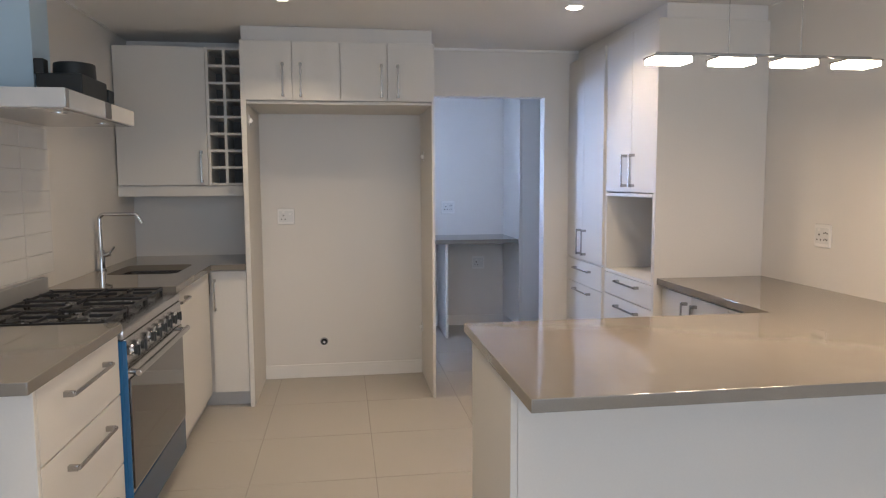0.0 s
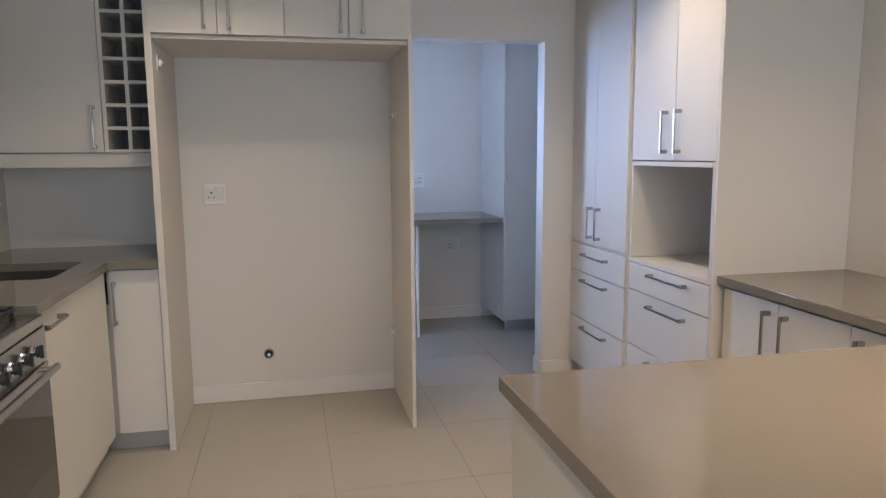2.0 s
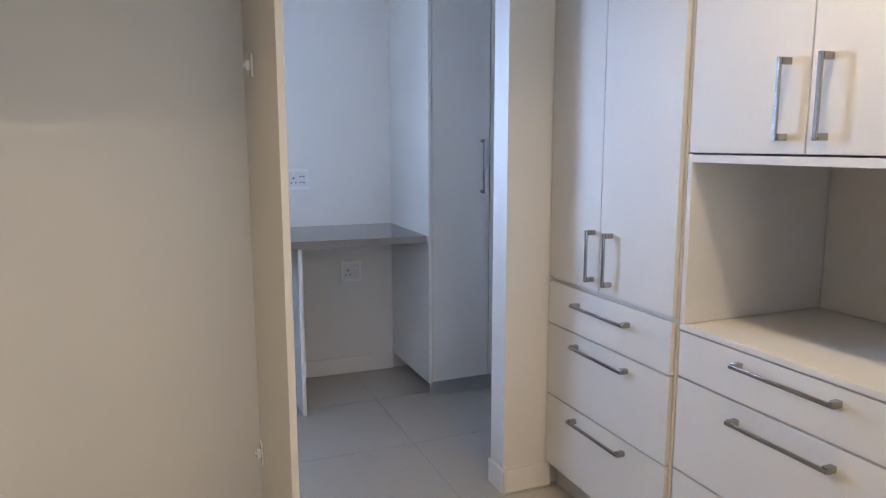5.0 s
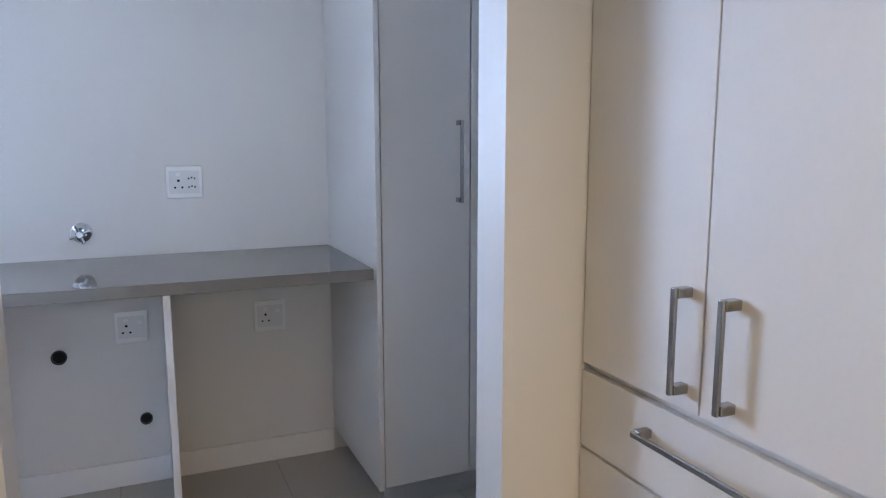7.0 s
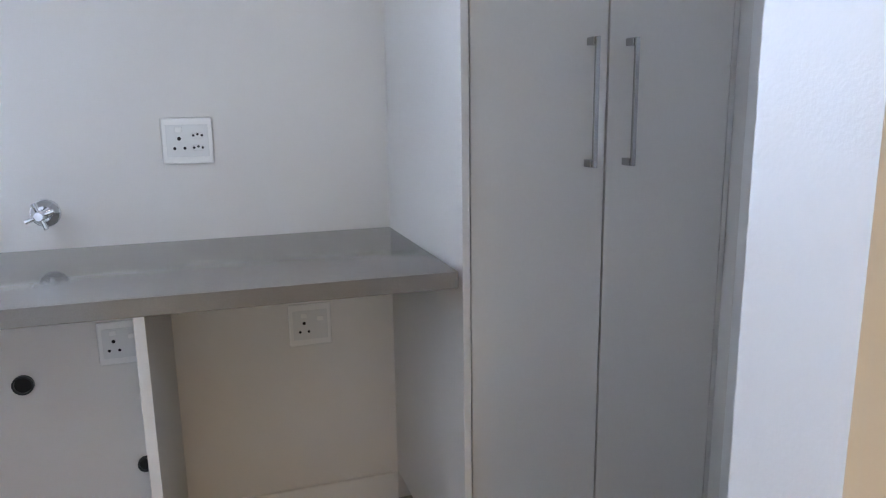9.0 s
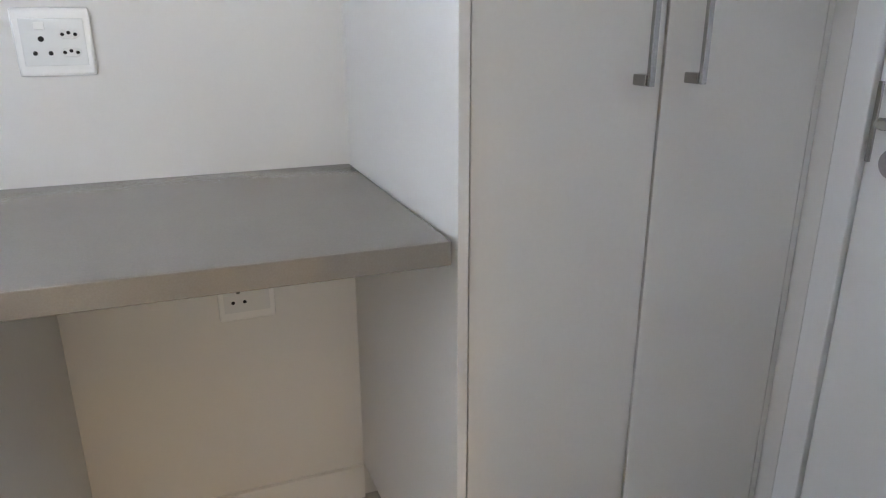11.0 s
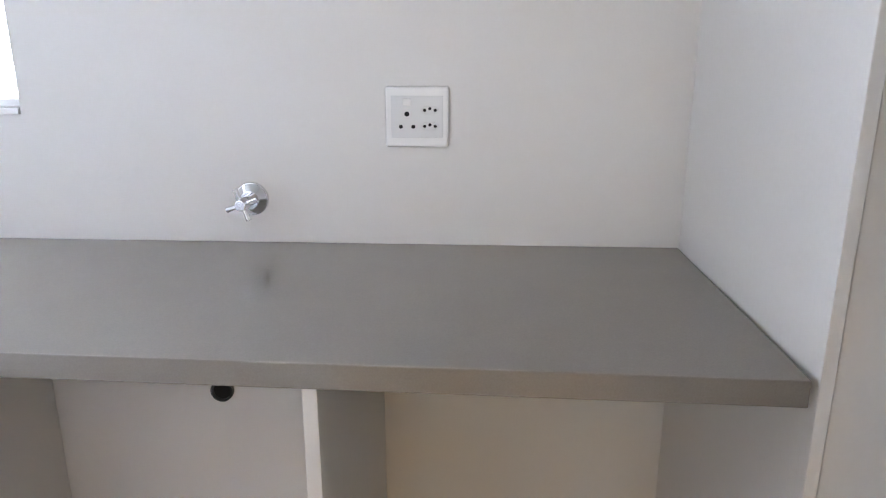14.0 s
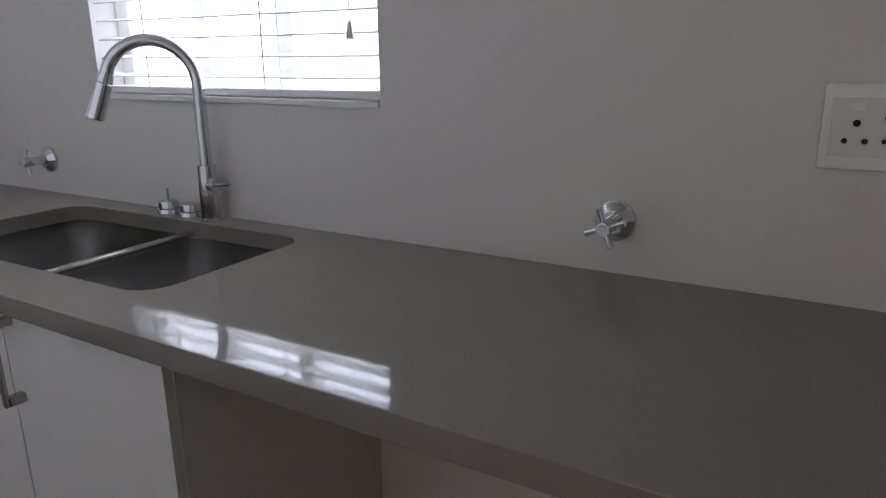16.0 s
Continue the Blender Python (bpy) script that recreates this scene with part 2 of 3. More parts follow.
structure("trim", WHITE, [(0.42, 1.6, WY - 0.02, WY, 2.385, CEIL), (WX0, WX0 + 0.012, -7.6, -0.37, 2.388, CEIL), (WX1 - 0.012, WX1, -7.6, -1.45, 2.388, CEIL)],
          "thin white shadow-line cornice along the ceiling", "cornice")
structure("bulkhead", PAINT, [(-0.785, 0.405, -0.56, WY - 0.002, 2.306, 2.398), (1.59, 2.188, -1.415, WY - 0.002, 2.312, 2.398)],
          "painted boxing above the cabinets", "bulkhead")
structure("baseboard", SKIRT, [(-0.757, 0.392, WY - 0.016, WY, 0, 0.098), (1.321, 1.54, WY - 0.016, WY, 0, 0.098), (1.319, 1.332, WY - 0.016, 0.13, 0, 0.098)], "white painted skirting board", "skirting", 0.003)
structure("baseboard_laundry", SKIRT, [(-0.038, 0.744, LY - 0.016, LY, 0, 0.1), (0.768, 1.41, LY - 0.016, LY, 0, 0.1)], "white painted skirting board under the laundry worktop", "skirting", 0.003)

# floor: slab with a grout bed; the tiles follow at the end of the file
floor = structure("floor", GROUT, [(-1.77, 2.34, -7.75, 1.83, -0.1, -0.003)], "beige porcelain tile floor with thin grout joints", "floor")

# ---- kitchen: fridge recess ----
rec = thing("fridge_surround", "greige cabinet surround with an empty fridge recess and four top doors", "cabinet", (-0.18, -0.3, 0))
box("side_panel", rec, CAB, -0.788, -0.758, -0.626, WY - 0.001, 0, 2.3)
box("side_panel", rec, CAB, 0.393, 0.412, -0.626, WY - 0.001, 0, 2.3)
box("shelf", rec, CAB, -0.757, 0.392, -0.606, WY - 0.001, 1.918, 1.936)
box("body", rec, CARCASS, -0.757, 0.392, -0.606, WY - 0.002, 1.938, 2.296)
X4 = [-0.77 + 0.2945 * i for i in range(5)]
for i, hx in enumerate((-0.532, -0.424, 0.075, 0.178)):
    front("door", rec, "y", -0.628, -1, X4[i], X4[i + 1], 1.938, 2.3, (hx, 1.958, hx, 2.165))


def bracket(x, y, z, s):
    t = thing("hinge_plate", "small white plastic hinge plate on the recess panel", "hinge", (x, y, z), "hinge plates in the recess")
    bm = bmesh.new()
    add_box(bm, *sorted((x, x + s * 0.006)), y - 0.024, y + 0.024, z - 0.034, z + 0.034, 0.002)
    add_box(bm, *sorted((x + s * 0.006, x + s * 0.02)), y - 0.009, y + 0.007, z - 0.016, z + 0.014, 0.004)
    add_rod(bm, (x + s * 0.018, y, z), (x + s * 0.026, y, z), 0.006)
    finish("plate", bm, CLEARP, t)


bracket(-0.758, -0.5, 1.824, 1)
bracket(0.393, -0.19, 1.61, -1)
bracket(0.393, -0.04, 0.362, -1)


def socket(x, y, z, face, w=0.122, h=0.118, outlets=("big", "euro"), group="wall sockets"):
    """A square outlet plate; face: the way it looks ('-y' or '-x')."""
    t = thing("wall_socket", "square white plastic socket outlet on the wall", "socket", (x, y, z), group)

    def put(u, d, v, su, sd, sv, bevel):
        # u along the wall, d out of it, v up
        if face == "-y":
            return (x + u - su, x + u + su, y - d - sd, y - d, z + v - sv, z + v + sv, bevel)
        return (x - d - sd, x - d, y - u - su, y - u + su, z + v - sv, z + v + sv, bevel)

    bm = bmesh.new()
    add_box(bm, *put(0, 0, 0, w / 2, 0.009, h / 2, 0.006))
    finish("plate", bm, PLASTIC, t)
    bm = bmesh.new()
    add_box(bm, *put(0, 0.008, 0, w / 2 - 0.013, 0.002, h / 2 - 0.02, 0.0009))
    finish("insert", bm, PLASTIC2, t)
    left = -0.021 if len(outlets) > 1 else -0.018

    def pin(u, d, v, r):
        bm = bmesh.new()
        add_hole(bm, x, y, z, face, u, d, v, r)
        finish("pin_hole", bm, HOLE, t)

    for u, v, s in ((0, 0.006, 0.0052), (-0.013, -0.02, 0.0042), (0.013, -0.02, 0.0042)):
        pin(left + u, 0.0103, v, s)
    box("switch", t, PLASTIC, *put(left, 0.01, 0.03, 0.009, 0.003, 0.007, 0.001))
    if len(outlets) > 1:
        for v in (0.014, -0.019):
            bm = bmesh.new()
            ring = ((-0.019, 0), (-0.013, 0.0085), (0.013, 0.0085), (0.019, 0), (0.013, -0.0085), (-0.013, -0.0085))
            for k, d in ((1.0, 0.0098), (1.0, 0.0112), (0.9, 0.0112), (0.86, 0.0099)):
                for u, w2 in ring:
                    bm.verts.new((x + 0.027 + u * k, y - d, z + v + w2 * k) if face == "-y" else (x - d, y - 0.027 - u * k, z + v + w2 * k))
            bm.verts.ensure_lookup_table()
            for lap in range(3):
                for i in range(6):
                    j = (i + 1) % 6
                    bm.faces.new([bm.verts[q] for q in (lap * 6 + i, lap * 6 + j, lap * 6 + 6 + j, lap * 6 + 6 + i)])
            bm.faces.new(bm.verts[18:24])
            finish("outlet", bm, PLASTIC2, t, smooth=False)
            for u in (-0.011, 0, 0.011):
                pin(0.027 + u, 0.0113, v + (0.003 if u == 0 else 0), 0.0034)
    else:
        box("switch", t, PLASTIC, *put(0.03, 0.01, 0.018, 0.01, 0.003, 0.007, 0.001))
    return t


def add_hole(bm, x, y, z, face, u, d, v, r):
    if face == "-y":
        add_rod(bm, (x + u, y - d + 0.001, z + v), (x + u, y - d - 0.0004, z + v), r, n=12)
    else:
        add_rod(bm, (x - d + 0.001, y - u, z + v), (x - d - 0.0004, y - u, z + v), r, n=12)


socket(-0.586, WY, 1.19, "-y", outlets=("big",))
socket(WX1, -1.94, 1.15, "-x")
socket(0.852, LY, 1.186, "-y", 0.134, 0.126)
socket(1.154, LY, 0.63, "-y", 0.128, 0.13, outlets=("big",))
socket(0.632, LY, 0.636, "-y", 0.12, 0.125, outlets=("big",))

wp = thing("water_point", "round chrome water outlet cap low on the wall", "outlet", (-0.334, WY, 0.265))
bm = bmesh.new()
add_rod(bm, (-0.334, WY, 0.265), (-0.334, WY - 0.012, 0.265), 0.03, 0.027, 28, 0.002)
finish("flange", bm, NICKEL, wp)
bm = bmesh.new()
add_rod(bm, (-0.334, WY - 0.0115, 0.265), (-0.334, WY - 0.0125, 0.265), 0.022, n=24)
finish("bore", bm, HOLE, wp)
bm = bmesh.new()
add_rod(bm, (-0.334, WY - 0.012, 0.263), (-0.334, WY - 0.024, 0.263), 0.011, n=6)
finish("plug", bm, CHROME, wp)

# ---- kitchen: cooking side ----
wc = thing("wall_cabinet", "greige single-door wall cabinet above the worktop", "cabinet", (-1.33, -0.15, 1.34))
box("body", wc, CARCASS, -1.616, -1.045, -0.322, WY - 0.001, 1.416, 2.306)
front("door", wc, "y", -0.342, -1, -1.612, -1.046, 1.416, 2.306, (-1.085, 1.435, -1.085, 1.64))
box("pelmet", wc, CAB, -1.618, -0.79, -0.33, WY - 0.001, 1.346, 1.414)
rack = thing("wine_rack", "open sixteen-hole wine rack beside the wall cabinet", "wine rack", (-0.93, -0.15, 1.415))
rows = [(-1.044, -0.79, -0.02, WY - 0.002, 1.416, 2.306)]
for i in range(3):
    cx = -1.036 + 0.108 * i
    rows.append((cx - 0.009, cx + 0.009, -0.342, -0.02, 1.416, 2.306))
for j in range(9):
    cz = 1.424 + 0.109 * j
    rows.append((-1.027, -0.812, -0.341, -0.021, cz - 0.008, cz + 0.008))
boxes("lattice", rack, CAB, rows, 0.001)
# dark sheet before the rack's back, standing in for shade in the holes
box("backing", rack, RACK_SHADE, -1.026, -0.813, -0.06, -0.024, 1.433, 2.287, 0)
box("side_panel", rack, CAB, -0.81, -0.79, -0.342, -0.021, 1.416, 2.306)

LT = 0.922  # the cooking side's worktop
top = thing("worktop", "grey-brown quartz worktop around the stove and sink", "worktop", (-1.3, -0.3, 0.885))
slab("slab", top, QUARTZ, [(-1.619, WY - 0.001), (-1.619, -1.535), (-1.0, -1.535), (-1.0, -0.64), (-0.789, -0.64), (-0.789, WY - 0.001)],
     [rounded(-1.5, -1.12, -1.02, -0.56, 0.05)], 0.886, LT)
top2 = thing("worktop", "grey-brown quartz worktop beside the stove", "worktop", (-1.3, -2.7, 0.885))
slab("slab", top2, QUARTZ, [(-1.619, -2.438), (-0.985, -2.438), (-0.985, -3.2), (-1.619, -3.2)], [], 0.886, LT)


def bowl(parent, x0, x1, y0, y1, z0, z1, r=0.05, name="bowl"):
    bm = bmesh.new()
    rings = []
    for f, z in ((0.0, z1), (0.0, z0 + 0.03), (0.012, z0 + 0.008), (0.035, z0)):
        rings.append([bm.verts.new((x, y, z)) for x, y in rounded(x0 + f, x1 - f, y0 + f, y1 - f, r)])
    lip = [bm.verts.new((x, y, z1)) for x, y in rounded(x0 - 0.012, x1 + 0.012, y0 - 0.012, y1 + 0.012, r + 0.012)]
    n = len(lip)
    for a, b in zip([lip] + rings, rings):
        for k in range(n):
            bm.faces.new((a[k], a[(k + 1) % n], b[(k + 1) % n], b[k]))
    bm.faces.new(rings[-1])
    ob = finish(name, bm, STEEL, parent)
    mod = ob.modifiers.new("sheet", "SOLIDIFY")
    mod.thickness = -0.0015
    bm = bmesh.new()
    c = ((x0 + x1) / 2, (y0 + y1) / 2)
    add_rod(bm, (*c, z0 + 0.0005), (*c, z0 + 0.004), 0.042, 0.038, 28)
    finish("waste", bm, CHROME, parent)


ks = thing("kitchen_sink", "small stainless undermount prep sink", "sink", (-1.31, -0.79, 0.7))
bowl(ks, -1.505, -1.115, -1.025, -0.555, 0.72, 0.885)

kt = thing("kitchen_tap", "chrome swan-neck mixer tap with a squared spout", "tap", (-1.585, -0.8, LT))
bm = bmesh.new()
tx, ty = -1.585, -0.8
add_rod(bm, (tx, ty, LT), (tx, ty, LT + 0.012), 0.027, bevel=0.002)
add_rod(bm, (tx, ty, LT + 0.012), (tx, ty, LT + 0.12), 0.02)
pts = [(tx, ty, LT + 0.1), (tx, ty, LT + 0.3)]
for i in range(1, 7):
    w = radians(15 * i)
    pts.append((tx + 0.03 * (1 - math.cos(w)), ty, LT + 0.3 + 0.03 * math.sin(w)))
pts.append((tx + 0.19, ty, LT + 0.33))
for i in range(1, 6):
    w = radians(14 * i)
    pts.append((tx + 0.19 + 0.03 * math.sin(w), ty, LT + 0.33 - 0.03 * (1 - math.cos(w))))
pts.append((tx + 0.235, ty, LT + 0.275))
add_tube(bm, pts, 0.011)
finish("spout", bm, CHROME, kt)
bm = bmesh.new()
add_rod(bm, (tx, ty, LT + 0.085), (tx + 0.05, ty, LT + 0.1), 0.014)
add_rod(bm, (tx + 0.045, ty, LT + 0.1), (tx + 0.075, ty, LT + 0.14), 0.006)
finish("lever", bm, CHROME, kt)

kb = thing("base_cabinet", "greige base cabinet with a tall door in the corner", "cabinet", (-1.1, -0.4, 0))
box("body", kb, CARCASS, -1.617, -0.79, -0.59, WY - 0.001, 0.1, 0.72)
box("rail", kb, CARCASS, -1.02, -0.79, -0.59, WY - 0.001, 0.72, 0.884)
front("door", kb, "y", -0.612, -1, -1.006, -0.79, 0.1, 0.882, (-0.985, 0.63, -0.985, 0.83))
box("plinth", kb, PLINTH, -1.07, -0.79, -0.55, -0.53, 0, 0.098)
kb2 = thing("base_cabinet", "greige base cabinet under the sink", "cabinet", (-1.3, -1.0, 0))
box("body", kb2, CARCASS, -1.617, -1.04, -1.53, -0.592, 0.1, 0.7)
box("rail", kb2, CARCASS, -1.07, -1.04, -1.53, -0.592, 0.7, 0.884)
front("door", kb2, "x", -1.018, 1, -1.53, -0.636, 0.1, 0.882, (-1.49, 0.83, -1.29, 0.83))
box("plinth", kb2, PLINTH, -1.09, -1.07, -1.53, -0.56, 0, 0.098)
kb3 = thing("drawer_cabinet", "greige three-drawer base cabinet beside the stove", "cabinet", (-1.3, -2.7, 0))
box("body", kb3, CARCASS, -1.617, -1.021, -3.12, -2.44, 0.1, 0.884)
for z0, z1 in ((0.66, 0.882), (0.4, 0.657), (0.1, 0.397)):
    front("drawer", kb3, "x", -1.0, 1, -3.12, -2.443, z0, z1, (-2.95, z1 - 0.07, -2.6, z1 - 0.07))
box("end_panel", kb3, CAB, -1.618, -1.0, -3.14, -3.122, 0, 0.884)
box("plinth", kb3, PLINTH, -1.09, -1.07, -3.1, -2.44, 0, 0.098)

# the stove
SY0, SY1, SF = -2.43, -1.54, -0.985
st = thing("gas_stove", "wide stainless steel gas range with black grates and blue protective film", "stove", (-1.3, -1.985, 0))
box("body", st, STEEL, -1.615, SF - 0.03, SY0, SY1, 0.09, 0.853, 0.003)
boxes("side_film", st, FILM3, [(-1.6, SF - 0.006, SY0 - 0.005, SY0 - 0.001, 0.1, 0.85), (SF - 0.026, SF + 0.008, SY0 + 0.002, SY0 + 0.009, 0.1, 0.85)], 0.001, "blue protective film on the stove edge")
HB = 0.893  # the hob's top
box("hob", st, STEEL, -1.615, SF, SY0, SY1, 0.854, HB, 0.006)
box("upstand", st, PLINTH, -1.615, -1.585, SY0, SY1, HB + 0.001, 0.985, 0.003)
BURNERS = ((-1.44, SY0 + 0.165, 0.04), (-1.19, SY0 + 0.165, 0.03), (-1.44, SY0 + 0.725, 0.03), (-1.19, SY0 + 0.725, 0.04), (-1.31, SY0 + 0.445, 0.06))
for y0, y1 in ((SY0 + 0.03, SY0 + 0.3), (SY0 + 0.31, SY0 + 0.58), (SY0 + 0.59, SY0 + 0.86)):
    bm = bmesh.new()
    g0, g1 = HB + 0.018, HB + 0.029
    for x in (-1.56, -1.06):
        add_box(bm, x - 0.005, x + 0.005, y0, y1, g0, g1, 0.002)
    for y in (y0 + 0.005, y1 - 0.005):
        add_box(bm, -1.56, -1.06, y - 0.005, y + 0.005, g0, g1, 0.002)
    for bx, by, br in BURNERS:
        if y0 < by < y1:
            # four fingers towards each burner, with raised tips
            for s in (-1, 1):
                add_box(bm, bx - 0.004, bx + 0.004, *sorted((by + s * 0.035, by + s * 0.13)), g0 + 0.002, g1 + 0.004, 0.002)
                add_box(bm, *sorted((bx + s * 0.035, bx + s * (0.12 if br < 0.05 else 0.245))), by - 0.004, by + 0.004, g0 + 0.002, g1 + 0.004, 0.002)
    if not SY0 + 0.3 < y0 < SY0 + 0.5:
        add_box(bm, -1.319, -1.309, y0, y1, g0, g1, 0.002)
    for x in (-1.557, -1.31, -1.063):
        for y in (y0 + 0.008, y1 - 0.008):
            add_box(bm, x - 0.006, x + 0.006, y - 0.006, y + 0.006, HB + 0.0005, g1 + 0.006, 0.001)
    finish("grate", bm, IRON, st, label="black cast-iron pan support")
for bx, by, br in BURNERS:
    bm, cap = bmesh.new(), bmesh.new()
    add_rod(bm, (bx, by, HB), (bx, by, HB + 0.009), br * 1.3, br * 1.15, 28)
    add_rod(cap, (bx, by, HB + 0.009), (bx, by, HB + 0.017), br, br * 0.95, 28, 0.002)
    finish("burner", bm, CHROME, st)
    finish("burner_cap", cap, IRON, st)
box("control_panel", st, STEEL, SF - 0.028, SF + 0.002, SY0 + 0.015, SY1, 0.74, 0.853, 0.003)
for i in range(8):
    ky = SY0 + 0.09 + i * 0.09 + (0.05 if i > 1 else 0)
    bm, cap = bmesh.new(), bmesh.new()
    add_rod(bm, (SF + 0.002, ky, 0.797), (SF + 0.008, ky, 0.797), 0.023, 0.02)
    add_rod(bm, (SF + 0.008, ky, 0.797), (SF + 0.016, ky, 0.797), 0.011, 0.011)
    finish("knob_base", bm, CHROME, st)
    add_rod(cap, (SF + 0.012, ky, 0.797), (SF + 0.026, ky, 0.797), 0.019, 0.016, bevel=0.003)
    add_box(cap, SF + 0.022, SF + 0.032, ky - 0.005, ky + 0.005, 0.776, 0.818, 0.002)
    finish("knob", cap, BLACK, st, label="black oven knob")
box("oven_door", st, STEEL, SF - 0.028, SF + 0.004, SY0 + 0.015, SY1, 0.26, 0.736, 0.003)
box("oven_glass", st, GLASSB, SF + 0.004, SF + 0.009, SY0 + 0.03, SY1 - 0.015, 0.275, 0.7, 0.002, "dark oven window")
bm = bmesh.new()
add_rod(bm, (SF + 0.038, SY0 + 0.03, 0.722), (SF + 0.038, SY1 - 0.03, 0.722), 0.013, bevel=0.003)
for y in (SY0 + 0.06, SY1 - 0.06):
    add_rod(bm, (SF + 0.003, y, 0.722), (SF + 0.038, y, 0.722), 0.009)
finish("oven_handle", bm, STEEL, st)
box("drawer", st, FILM, SF - 0.028, SF + 0.003, SY0 + 0.015, SY1, 0.1, 0.255, 0.003, "storage drawer still under blue film")
for x in (-1.56, -1.1):
    for y in (SY0 + 0.06, SY1 - 0.06):
        bm = bmesh.new()
        add_rod(bm, (x, y, 0), (x, y, 0.09), 0.02)
        finish("leg", bm, STEEL, st)

# the hood
hd = thing("cooker_hood", "flat cooker hood under white film with a pale blue chimney", "cooker hood", (-1.4, -1.84, 1.715))
HX, HY0, HY1, HZ0, HZ1 = -1.195, -2.275, -1.41, 1.711, 1.783
box("canopy", hd, HOODW, -1.619, HX, HY0, HY1, HZ0, HZ1, 0.003)
box("underside", hd, STEEL, -1.6, HX - 0.015, HY0 + 0.015, HY1 - 0.015, HZ0 - 0.006, HZ0 + 0.001, 0.002)
for y0, y1 in ((HY0 + 0.002, HY0 + 0.035), (HY0 + 0.44, HY0 + 0.52)):
    box("bare_strip", hd, STEEL, HX - 0.002, HX + 0.002, y0, y1, HZ0 + 0.001, HZ1 - 0.001, 0.001)
box("chimney", hd, FILM2, -1.619, -1.45, -1.9, -1.72, HZ1 + 0.001, 2.399, 0.003)
for y in (-2.1, -1.6):
    bm = bmesh.new()
    add_rod(bm, (HX - 0.09, y, HZ0 - 0.009), (HX - 0.09, y, HZ0 - 0.004), 0.03)
    finish("lamp_glass", bm, CHROME, hd)
bl = thing("extractor_blower", "black plastic blower housing lying on the hood", "blower", (-1.32, -1.7, HZ1))
bm = bmesh.new()
add_box(bm, -1.42, -1.24, -1.96, -1.65, HZ1 + 0.001, HZ1 + 0.1, 0.006)
add_box(bm, -1.4, -1.235, -1.649, -1.57, HZ1 + 0.001, HZ1 + 0.075, 0.005)
add_rod(bm, (-1.33, -1.78, HZ1 + 0.095), (-1.33, -1.78, HZ1 + 0.165), 0.086, 0.083, 32, 0.006)
add_box(bm, -1.43, -1.39, -1.95, -1.9, HZ1 + 0.095, HZ1 + 0.16, 0.004)
finish("housing", bm, BLACK, bl)

# ---- kitchen: tall storage ----
PX = 1.536


def tall_unit(label, y0, y1):
    return thing("pantry_cabinet", label, "cabinet", (1.85, (y0 + y1) / 2, 0), "tall storage cabinets")


p1 = tall_unit("tall greige pantry cabinet, two doors over three drawers", -0.69, WY)
P1X = PX - 0.015
box("body", p1, CARCASS, P1X + 0.02, 2.188, -0.69, WY - 0.001, 0.1, 2.308)
front("door", p1, "x", P1X, -1, -0.317, WY - 0.002, 0.872, 2.308, (-0.282, 0.905, -0.282, 1.09))
front("door", p1, "x", P1X, -1, -0.696, -0.317, 0.872, 2.308, (-0.384, 0.905, -0.384, 1.09))
for z0, z1, hz in ((0.69, 0.858, 0.8), (0.4, 0.687, 0.643), (0.104, 0.397, 0.354)):
    front("drawer", p1, "x", P1X, -1, -0.696, WY - 0.002, z0, z1, (-0.5, hz, -0.19, hz))
box("plinth", p1, PLINTH, P1X + 0.05, P1X + 0.07, -0.69, WY - 0.017, 0, 0.1)
box("side_panel", p1, CAB, PX - 0.002, 2.188, -0.7085, -0.6975, 0.1, 2.308)
p2 = tall_unit("tall greige cabinet with an open niche between doors and drawers", -1.422, -0.708)
box("body", p2, CARCASS, PX + 0.02, 2.188, -1.42, -0.71, 0.1, 0.838)
box("body", p2, CARCASS, PX + 0.02, 2.188, -1.42, -0.71, 1.36, 2.308)
box("niche_floor", p2, CAB, PX, 2.188, -1.42, -0.71, 0.84, 0.858)
box("niche_back", p2, CAB, 2.09, 2.108, -1.402, -0.73, 0.859, 1.333)
box("niche_side", p2, CAB, PX, 2.188, -0.728, -0.71, 0.859, 1.358)
box("niche_side", p2, CAB, PX, 2.188, -1.42, -1.404, 0.859, 1.358)
box("niche_top", p2, CAB, PX - 0.002, 2.188, -1.403, -0.729, 1.334, 1.356)
front("door", p2, "x", PX, -1, -1.097, -0.71, 1.36, 2.308, (-1.035, 1.393, -1.035, 1.59))
front("door", p2, "x", PX, -1, -1.422, -1.097, 1.36, 2.308, (-1.147, 1.393, -1.147, 1.59))
for z0, z1, hz in ((0.697, 0.837, 0.8), (0.405, 0.694, 0.642), (0.104, 0.402, 0.354)):
    front("drawer", p2, "x", PX, -1, -1.42, -0.712, z0, z1, (-1.25, hz, -0.94, hz))
box("plinth", p2, PLINTH, PX + 0.05, PX + 0.07, -1.42, -0.707, 0, 0.1)
box("end_panel", p2, CAB, PX - 0.001, 2.188, -1.442, -1.423, 0, 2.31)

# ---- kitchen: peninsula ----
CT = 0.885
pt = thing("peninsula_worktop", "large grey-brown polished quartz peninsula worktop", "worktop", (1.2, -2.9, 0.85))
slab("slab", pt, QUARTZ, [(1.552, -1.443), (2.189, -1.443), (2.189, -3.43), (0.272, -3.43), (0.272, -2.478), (1.552, -2.478)], [], 0.848, CT)
rb = thing("base_cabinet", "greige two-door base cabinet under the worktop", "cabinet", (1.88, -1.95, 0))
box("body", rb, CARCASS, 1.6, 2.188, -2.476, -1.444, 0.1, 0.847)
